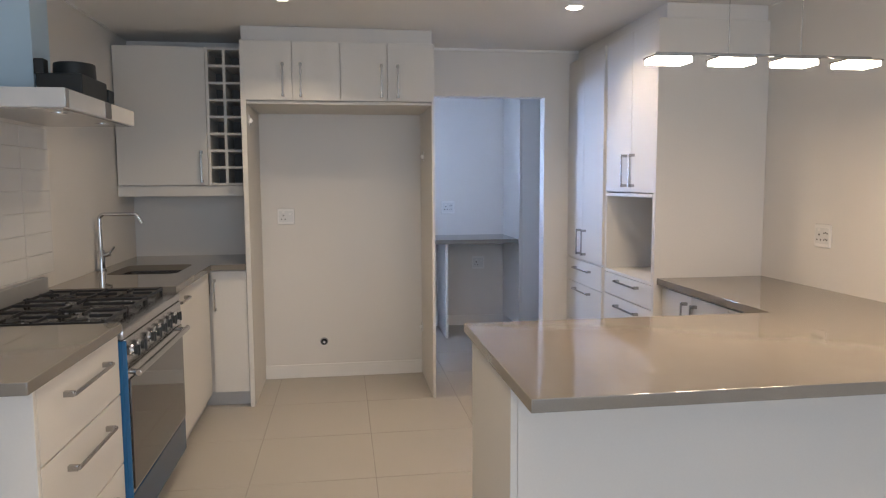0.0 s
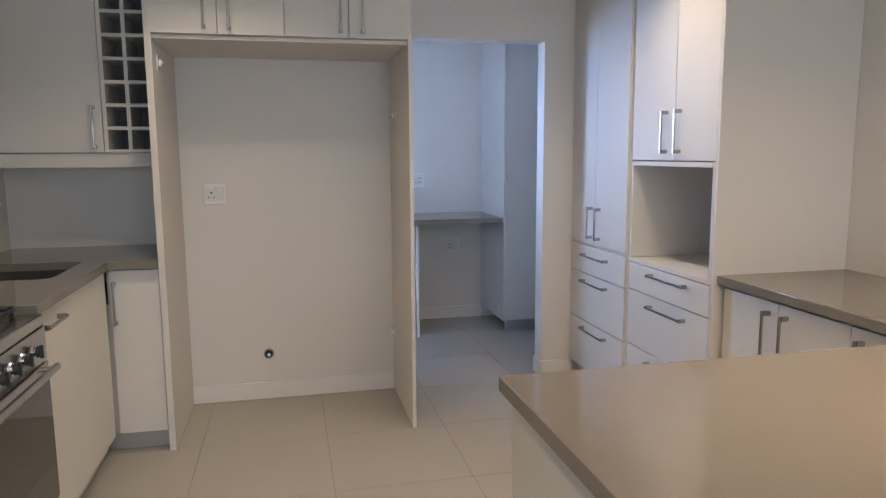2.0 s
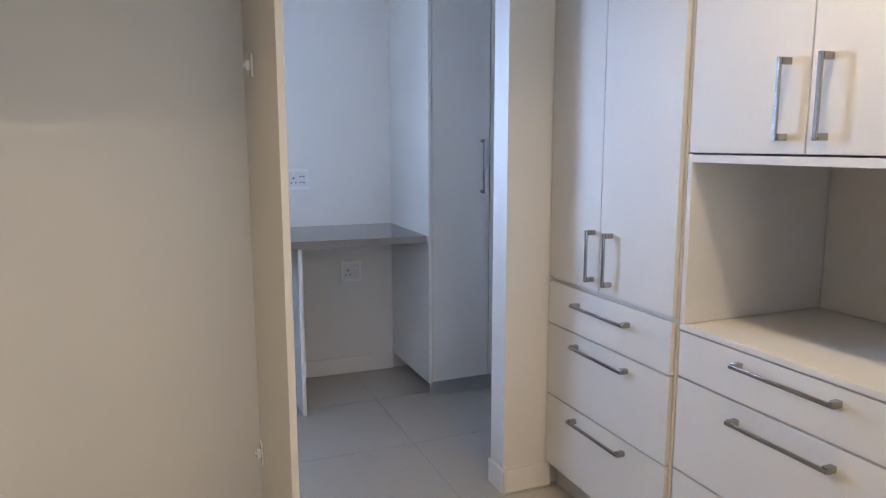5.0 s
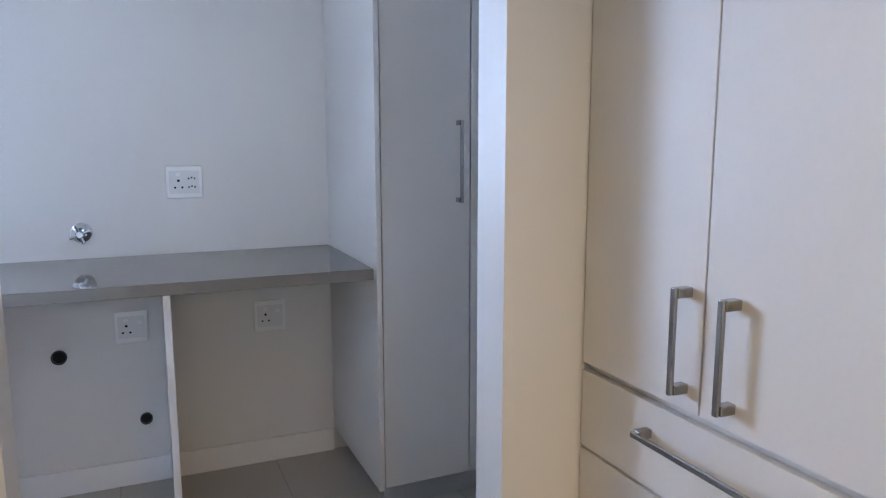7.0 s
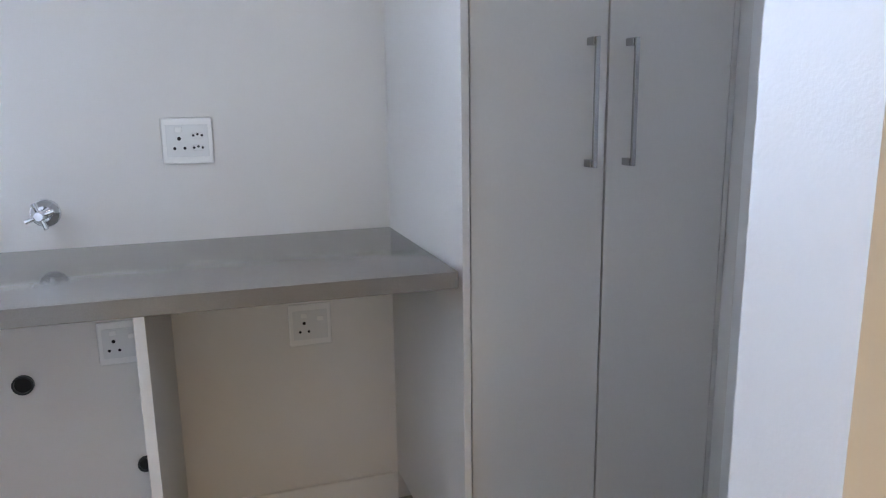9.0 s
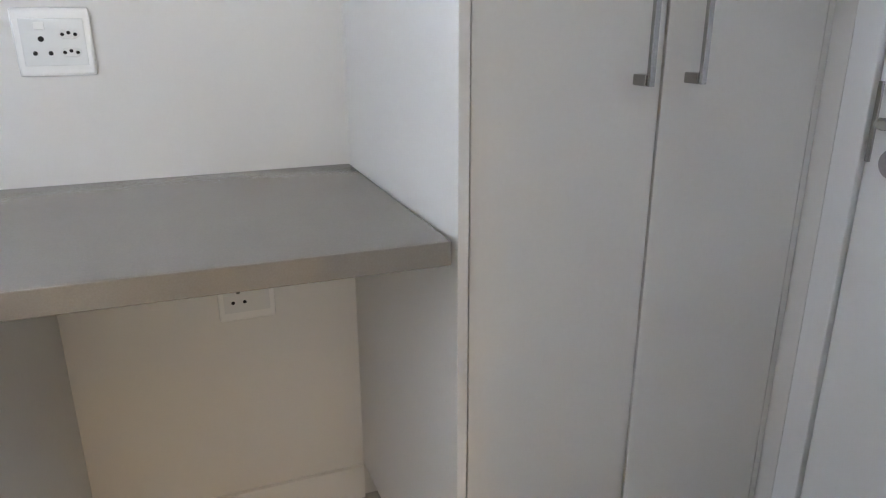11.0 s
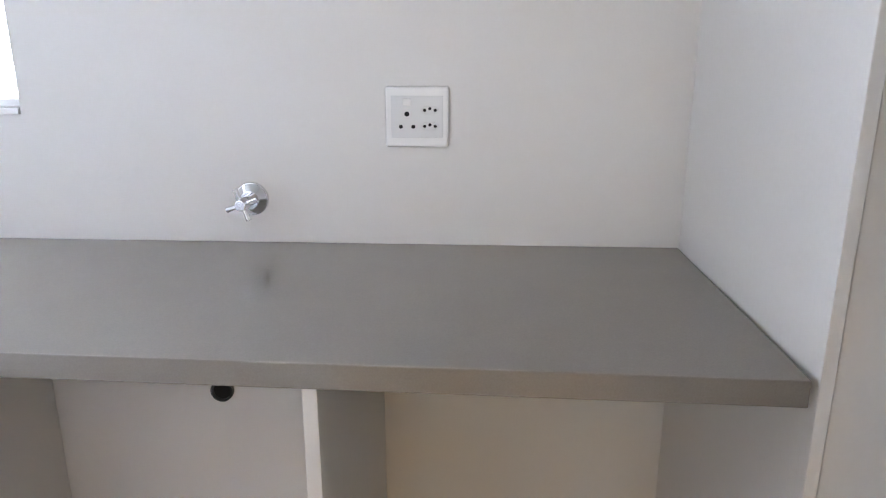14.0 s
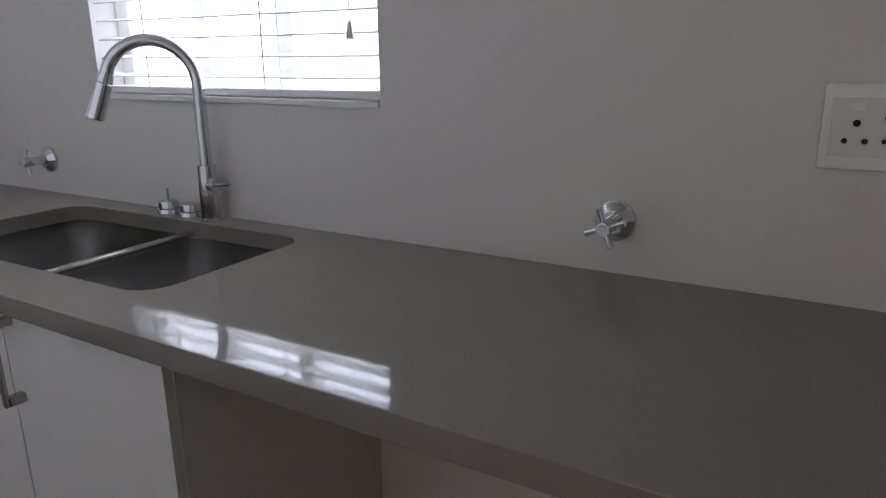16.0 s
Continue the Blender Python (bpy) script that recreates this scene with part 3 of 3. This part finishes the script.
front("door", rb, "x", 1.578, -1, -1.79, -1.46, 0.104, 0.836, (-1.742, 0.61, -1.742, 0.8))
front("door", rb, "x", 1.578, -1, -2.13, -1.79, 0.104, 0.836, (-1.838, 0.61, -1.838, 0.8))
front("door", rb, "x", 1.578, -1, -2.47, -2.13, 0.104, 0.836, (-2.18, 0.61, -2.18, 0.8))
box("plinth", rb, PLINTH, 1.63, 1.65, -2.476, -1.444, 0, 0.1)
pb = thing("peninsula_cabinet", "white panelled base cabinet carrying the peninsula worktop", "cabinet", (1.2, -2.8, 0))
box("body", pb, CARCASS, 0.325, 2.188, -3.08, -2.5, 0, 0.847)
box("end_panel", pb, CAB, 0.302, 0.324, -3.1, -2.49, 0, 0.847)
box("back_panel", pb, CAB, 0.325, 2.188, -3.1, -3.082, 0, 0.847)

pd = thing("pendant_lamp", "slim bar pendant with four glowing rectangular LED plates", "pendant lamp", (1.2, -2.9, 1.81))
bm = bmesh.new()
add_box(bm, 0.83, 1.6, -2.905, -2.895, 1.832, 1.84, 0.001)
for px in PENDANTS:
    add_box(bm, px - 0.066, px + 0.066, -2.945, -2.855, 1.82, 1.826, 0.001)
    add_rod(bm, (px, -2.9, 1.826), (px, -2.9, 1.834), 0.008)
finish("bar", bm, NICKEL, pd)
for px in PENDANTS:
    box("plate", pd, LED, px - 0.063, px + 0.063, -2.94, -2.86, 1.803, 1.82, 0.003, "glowing LED plate")
for px in (1.08, 1.34):
    bm = bmesh.new()
    add_rod(bm, (px, -2.9, 1.84), (px, -2.9, 2.385), 0.0012, n=8)
    finish("wire", bm, NICKEL, pd)
box("rose", pd, SKIRT, 1.0, 1.41, -2.93, -2.87, 2.38, 2.399, 0.003)

for dx, dy in DOWNLIGHTS:
    dl = thing("downlight", "round recessed LED downlight in the ceiling", "downlight", (dx, dy, CEIL), "ceiling downlights")
    bm = bmesh.new()
    add_rod(bm, (dx, dy, CEIL), (dx, dy, CEIL - 0.006), 0.055, 0.052, 32)
    finish("ring", bm, SKIRT, dl)
    bm = bmesh.new()
    add_rod(bm, (dx, dy, CEIL - 0.006), (dx, dy, CEIL - 0.009), 0.042, 0.04, 32)
    finish("lens", bm, LED, dl)

# ---- laundry ----
LC = 0.911
lt = thing("laundry_worktop", "grey-brown polished quartz laundry worktop with a double sink", "worktop", (-0.1, 1.36, 0.867))
LB, RB = (-0.955, -0.535), (-0.509, -0.165)
slab("slab", lt, QUARTZ, [(-1.69, 1.106), (1.411, 1.044), (1.411, LY - 0.001), (-1.69, LY - 0.001)], [rounded(LB[0], RB[1], 1.196, 1.602, 0.06)], 0.872, LC, 0.002)
ls = thing("laundry_sink", "stainless steel double-bowl undermount sink", "sink", (-0.5, 1.41, 0.68))
bowl(ls, LB[0] - 0.004, LB[1], 1.191, 1.607, 0.69, 0.871, 0.06)
bowl(ls, RB[0], RB[1] + 0.004, 1.191, 1.607, 0.7, 0.871, 0.06)
box("divider", ls, STEEL, LB[1] + 0.002, RB[0] - 0.002, 1.196, 1.602, 0.85, 0.887, 0.006, "bright steel bridge between the bowls")
bm = bmesh.new()
for i in range(3):
    for j in range(2):
        add_rod(bm, (-0.6 + i * 0.016, 1.6065, 0.82 - j * 0.016), (-0.6 + i * 0.016, 1.603, 0.82 - j * 0.016), 0.005, n=10)
finish("overflow", bm, HOLE, ls)

gt = thing("laundry_tap", "tall chrome gooseneck pull-down mixer tap", "tap", (-0.49, 1.638, LC))
gx, gy = -0.49, 1.638
dirx, diry = -0.72, -0.69
bm = bmesh.new()
add_rod(bm, (gx, gy, LC), (gx, gy, LC + 0.006), 0.03, bevel=0.001)
add_rod(bm, (gx, gy, LC + 0.006), (gx, gy, LC + 0.135), 0.024, 0.022, 28, 0.002)
R = 0.098
pts = [(gx, gy, LC + 0.12), (gx, gy, LC + 0.2), (gx, gy, LC + 0.322)]
for i in range(1, 17):
    w = radians(10.3 * i)
    d = R * (1 - math.cos(w))
    pts.append((gx + dirx * d, gy + diry * d, LC + 0.322 + R * math.sin(w)))
add_tube(bm, pts, 0.0145)
finish("spout", bm, CHROME, gt)
bm = bmesh.new()
p0, p1v = Vector(pts[-1]), Vector(pts[-1]) - Vector(pts[-2])
p1v.normalize()
add_rod(bm, p0, p0 + p1v * 0.02, 0.0165, 0.0185)
add_rod(bm, p0 + p1v * 0.021, p0 + p1v * 0.105, 0.0185, 0.021, 24, 0.002)
finish("spray_head", bm, CHROME, gt)
bm = bmesh.new()
add_rod(bm, (gx, gy, LC + 0.085), (gx + 0.042, gy - 0.012, LC + 0.09), 0.016, bevel=0.002)
add_rod(bm, (gx + 0.038, gy - 0.012, LC + 0.09), (gx + 0.105, gy - 0.03, LC + 0.1), 0.005, 0.004)
finish("lever", bm, CHROME, gt)
for kx, pin in ((-0.65, True), (-0.57, False)):
    kn = thing("sink_waste_knob", "low round chrome waste-control knob beside the tap", "knob", (kx, 1.645, LC), "waste knobs by the tap")
    bm = bmesh.new()
    add_rod(bm, (kx, 1.645, LC), (kx, 1.645, LC + 0.012), 0.03, 0.028, 28, 0.002)
    add_rod(bm, (kx, 1.645, LC + 0.012), (kx, 1.645, LC + 0.032), 0.026, 0.024, 28, 0.003)
    if pin:
        add_rod(bm, (kx, 1.645, LC + 0.03), (kx, 1.645, LC + 0.065), 0.005, 0.004)
    finish("cap", bm, CHROME, kn)


def stopcock(x, z, turn):
    t = thing("stopcock", "chrome wall stopcock with a cross handle", "valve", (x, LY, z), "laundry stopcocks")
    bm = bmesh.new()
    add_rod(bm, (x, LY, z), (x, LY - 0.008, z), 0.037, 0.036, 32, 0.001)
    add_rod(bm, (x, LY - 0.008, z), (x, LY - 0.022, z), 0.034, 0.02, 32)
    add_rod(bm, (x, LY - 0.02, z), (x, LY - 0.06, z), 0.013, n=24)
    finish("flange", bm, CHROME, t)
    bm = bmesh.new()
    add_rod(bm, (x, LY - 0.056, z), (x, LY - 0.082, z), 0.014, 0.012, 24, 0.002)
    for k in range(4):
        w = radians(turn + 90 * k)
        c, s = math.cos(w), math.sin(w)
        add_rod(bm, (x + 0.008 * c, LY - 0.068, z + 0.008 * s), (x + 0.036 * c, LY - 0.068, z + 0.036 * s), 0.0045, 0.0065, 14, 0.001)
    finish("cross_handle", bm, CHROME, t)


stopcock(0.487, 1.008, 20)
stopcock(-1.188, 1.008, 5)

sc = thing("sink_cabinet", "white-fronted base cabinet under the laundry sink", "cabinet", (-0.85, 1.37, 0))
boxes("body", sc, CARCASS, [(-1.6, -0.04, 1.136, LY - 0.002, 0.1, 0.118), (-0.058, -0.04, 1.136, LY - 0.002, 0.119, 0.871), (-1.6, -1.582, 1.136, LY - 0.002, 0.119, 0.871), (-1.581, -0.059, 1.136, 1.154, 0.8, 0.871)])
for i in range(4):
    xa = -0.04 - 0.438 * i
    hx = xa - 0.405 if i % 2 == 0 else xa - 0.045
    front("door", sc, "y", 1.118, -1, max(xa - 0.438, -1.6), xa, 0.104, 0.868, (hx, 0.68, hx, 0.85))
box("plinth", sc, PLINTH, -1.6, -0.04, 1.18, 1.2, 0, 0.099)
pn = thing("partition_panel", "upright greige panel between the appliance bays", "panel", (0.748, 1.37, 0))
box("panel", pn, CAB, 0.745, 0.767, 1.085, LY - 0.001, 0, 0.871)

for hx, hz, r in ((0.38, 0.545, 0.022), (0.663, 0.262, 0.018)):
    ho = thing("pipe_outlet", "dark round waste pipe outlet in the wall", "pipe", (hx, LY, hz), "pipe outlets under the worktop")
    bm = bmesh.new()
    bmesh.ops.create_circle(bm, segments=28, radius=r)
    bmesh.ops.create_circle(bm, segments=28, radius=r + 0.005)
    bm.edges.ensure_lookup_table()
    bmesh.ops.bridge_loops(bm, edges=bm.edges[:])
    bmesh.ops.transform(bm, matrix=pose(hx, LY - 0.012, hz, 90), verts=bm.verts)
    ext = bmesh.ops.extrude_face_region(bm, geom=bm.faces[:])
    bmesh.ops.translate(bm, vec=(0, 0.012, 0), verts=[g for g in ext["geom"] if isinstance(g, bmesh.types.BMVert)])
    finish("collar", bm, BLACK, ho)
    bm = bmesh.new()
    add_rod(bm, (hx, LY - 0.001, hz), (hx, LY - 0.004, hz), r, n=28)
    finish("bore", bm, HOLE, ho)

tc = thing("tall_cabinet", "tall grey two-door broom cabinet at the worktop's end", "cabinet", (1.77, 1.35, 0))
box("side_panel", tc, CAB, 1.412, 1.43, 1.046, LY - 0.001, 0.1, 2.36)
box("body", tc, CARCASS, 1.431, 2.128, 1.08, LY - 0.001, 0.1, 2.36)
front("door", tc, "y", 1.058, -1, 1.435, 1.769, 0.102, 2.36, (1.722, 1.125, 1.722, 1.41))
front("door", tc, "y", 1.058, -1, 1.771, 2.11, 0.102, 2.36, (1.822, 1.125, 1.822, 1.41))
box("filler", tc, CAB, 2.112, 2.128, 1.06, 1.079, 0.1, 2.36)
box("plinth", tc, PLINTH, 1.45, 2.128, 1.12, 1.138, 0, 0.099)
structure("bulkhead_laundry", PAINT, [(1.412, 2.129, 1.08, LY - 0.001, 2.361, 2.399)], "painted boxing above the tall cabinet", "bulkhead")

dr = thing("door_1", "white painted flush door with a steel lever, closed in its frame", "door", (2.2, 0.57, 0), kind="structure")
boxes("frame", dr, DOORP, [(2.128, 2.2, 0.965, 1.019, 0.0, 2.088), (2.128, 2.2, 0.171, 0.225, 0.0, 2.088), (2.128, 2.2, 0.226, 0.964, 2.04, 2.088), (2.205, 2.24, 0.171, 0.24, 0, 2.088), (2.205, 2.24, 0.95, 1.019, 0, 2.088)], 0.003)
box("leaf", dr, DOORP, 2.138, 2.178, 0.228, 0.961, 0.006, 2.036, 0.002)
boxes("lock_plate", dr, NICKEL, [(2.1335, 2.139, 0.951, 0.9595, 0.99, 1.125)], 0.0008)
bm = bmesh.new()
add_rod(bm, (2.138, 0.905, 1.063), (2.13, 0.905, 1.063), 0.026, bevel=0.001)
add_rod(bm, (2.13, 0.905, 1.063), (2.09, 0.905, 1.063), 0.0095)
add_tube(bm, [(2.09, 0.912, 1.063), (2.085, 0.905, 1.063), (2.084, 0.89, 1.063), (2.084, 0.85, 1.062), (2.086, 0.79, 1.06)], 0.0095)
finish("lever", bm, STEEL, dr, label="satin steel door lever")
bm = bmesh.new()
add_rod(bm, (2.138, 0.905, 0.995), (2.13, 0.905, 0.995), 0.026, bevel=0.001)
finish("escutcheon", bm, STEEL, dr)
bm = bmesh.new()
add_rod(bm, (2.1305, 0.905, 1.0), (2.1295, 0.905, 1.0), 0.005, n=12)
add_box(bm, 2.1295, 2.1305, 0.902, 0.908, 0.984, 1.0)
finish("keyhole", bm, HOLE, dr)

# the window
wd = thing("window_1", "white framed laundry window with clear panes", "window", (-0.44, 1.75, 1.2), kind="structure")
W0, W1, Z0, Z1 = WIN
boxes("frame", wd, PVC, [(W0, W0 + 0.05, 1.755, 1.8, Z0, Z1), (W1 - 0.05, W1, 1.755, 1.8, Z0, Z1), (W0 + 0.05, W1 - 0.05, 1.755, 1.8, Z0, Z0 + 0.01), (W0 + 0.05, W1 - 0.05, 1.755, 1.8, Z1 - 0.05, Z1),
      (-0.622, -0.577, 1.756, 1.799, Z0 + 0.01, Z1 - 0.05), (-0.345, -0.3, 1.756, 1.799, Z0 + 0.01, Z1 - 0.05)], 0.003)
for a, b in ((W0 + 0.05, -0.622), (-0.577, -0.345), (-0.3, W1 - 0.05)):
    pane = box("pane", wd, GLASS, a + 0.001, b - 0.001, 1.775, 1.781, Z0 + 0.011, Z1 - 0.051, 0)
    pane.visible_shadow = False
box("sill", wd, SKIRT, W0, W1, LY - 0.008, 1.754, Z0 - 0.012, Z0 + 0.002, 0.002)

bd = thing("venetian_blind", "white venetian blind with open slats in the window", "blind", (-0.44, 1.71, 1.22))
box("head_rail", bd, SLAT, W0 + 0.006, W1 - 0.006, 1.688, 1.738, Z1 - 0.045, Z1 - 0.002, 0.003)
box("bottom_rail", bd, SLAT, W0 + 0.008, W1 - 0.008, 1.69, 1.736, Z0 + 0.004, Z0 + 0.022, 0.004)
bm = bmesh.new()
for i in range(5):
    f = -0.024 + 0.012 * i
    zz = 0.003 * (1 - (f / 0.024) ** 2)
    for x in (W0 + 0.008, W1 - 0.008):
        bm.verts.new((x, f, zz))
bm.verts.ensure_lookup_table()
for i in range(4):
    a = 2 * i
    bm.faces.new((bm.verts[a], bm.verts[a + 1], bm.verts[a + 3], bm.verts[a + 2]))
ext = bmesh.ops.extrude_face_region(bm, geom=bm.faces[:])
bmesh.ops.translate(bm, vec=(0, 0, -0.0025), verts=[g for g in ext["geom"] if isinstance(g, bmesh.types.BMVert)])
bmesh.ops.recalc_face_normals(bm, faces=bm.faces)
slat_mesh = bpy.data.meshes.new("slat")
bm.to_mesh(slat_mesh)
bm.free()
slat_mesh.materials.append(SLAT)
for i in range(18):
    ob = new("slat", slat_mesh)
    ob.parent = bd
    ob.matrix_basis = pose(0.44, 0.003, Z0 + 0.05 + 0.0455 * i - 1.22, 7)
for x in (-0.72, -0.33):
    for y in (1.687, 1.739):
        box("ladder_tape", bd, CORD, x - 0.0016, x + 0.0016, y - 0.0006, y + 0.0006, Z0 + 0.02, Z1 - 0.03, 0)
for x, z in ((-0.105, 1.4), (-0.082, 1.325)):
    bm = bmesh.new()
    add_rod(bm, (x, 1.682, z + 0.03), (x, 1.682, Z1 - 0.04), 0.0012, n=6)
    add_rod(bm, (x, 1.682, z), (x, 1.682, z + 0.035), 0.009, 0.004, 12)
    finish("pull_cord", bm, SLAT, bd)

# the laundry's window wall, and all that stands along it, runs a little askew of the kitchen
ASKEW = pose(1.411, LY, 0, 0, 0, -0.9) @ pose(-1.411, -LY, 0)
for ob in list(bpy.data.objects):
    if ob.parent is None and ob.name.split(".")[0] in ("wall_laundry_north", "baseboard_laundry", "laundry_worktop", "laundry_sink", "laundry_tap", "sink_waste_knob", "stopcock",
                                                       "sink_cabinet", "partition_panel", "pipe_outlet", "window_1", "venetian_blind"):
        ob.matrix_world = ASKEW @ ob.matrix_basis
    elif ob.parent is None and ob.name.startswith("wall_socket") and ob.location.y > 1:
        ob.matrix_world = ASKEW @ ob.matrix_basis

# ---- outside ----
ground = structure("ground", EARTH, [(-300, 300, -300, 300, -0.4, -0.11)], "dry sandy ground around the house", "ground")
gw = structure("garden_wall", GARDENW, [(-9, 9, 6.0, 6.22, -0.11, 1.75)], "plastered garden boundary wall", "garden wall", 0.01)
bm = bmesh.new()
rnd = random.Random(4)
for i in range(1500):
    c = Vector((rnd.uniform(-7, 7), rnd.uniform(5.2, 5.9), -0.1 + 1.3 * rnd.random() ** 1.3 * (0.6 + 0.4 * math.sin(i * 0.01))))
    s = rnd.uniform(0.03, 0.08)
    q = Euler((rnd.uniform(-1, 1), rnd.uniform(-1, 1), rnd.uniform(0, 6))).to_matrix()
    vs = [bm.verts.new(c + q @ Vector(p) * s) for p in ((-0.4, 0, 0), (0, -1, 0.1), (0.4, 0, 0), (0, 1, 0.1))]
    bm.faces.new(vs)
tagged(finish("shrub_bed", bm, HEDGE, None, smooth=False), "green garden shrubs along the boundary wall", "shrubs", kind="stuff")
wd2 = thing("window_2", "wide white framed living room window", "window", (0.3, -7.7, 0.3), kind="structure")
boxes("frame", wd2, PVC, [(-1.2, -1.14, -7.72, -7.66, 0.3, 2.3), (1.74, 1.8, -7.72, -7.66, 0.3, 2.3), (0.27, 0.33, -7.72, -7.66, 0.36, 2.24), (-1.14, 1.74, -7.72, -7.66, 0.3, 0.36), (-1.14, 1.74, -7.72, -7.66, 2.24, 2.3)], 0.003)
pane = box("pane", wd2, GLASS, -1.139, 0.269, -7.693, -7.687, 0.361, 2.239, 0)
pane.visible_shadow = False
pane = box("pane", wd2, GLASS, 0.331, 1.739, -7.693, -7.687, 0.361, 2.239, 0)
pane.visible_shadow = False

# ---- small pieces: wall tiles and floor tiles ----
splash = structure("splashback", SKIRT, [(WX0, WX0 + 0.004, -3.06, -1.39, 0.99, 1.71)], "white glazed wall tiles behind the stove", "splashback")
tm = bmesh.new()
add_box(tm, 0, 0.006, 0, 0.298, 0, 0.098, 0.0015, 1)
tile_mesh = bpy.data.meshes.new("tile")
tm.to_mesh(tile_mesh)
tm.free()
tile_mesh.materials.append(WTILE)
for j in range(7):
    for i in range(5):
        ob = new("tile", tile_mesh)
        ob.parent = splash
        ob.matrix_basis = pose(WX0 + 0.004, -2.895 + 0.3 * i, 0.995 + 0.1 * j)

TS = 0.6
tm = bmesh.new()
add_box(tm, 0.0015, TS - 0.0015, 0.0015, TS - 0.0015, -0.003, 0, 0.0012, 1)
floor_mesh = bpy.data.meshes.new("tile")
tm.to_mesh(floor_mesh)
tm.free()
floor_mesh.materials.append(TILE)
for i in range(-3, 4):
    for j in range(-13, 4):
        ob = new("tile", floor_mesh)
        ob.parent = floor
        ob.matrix_basis = pose(-0.045 + TS * i, -0.615 + TS * j, 0)
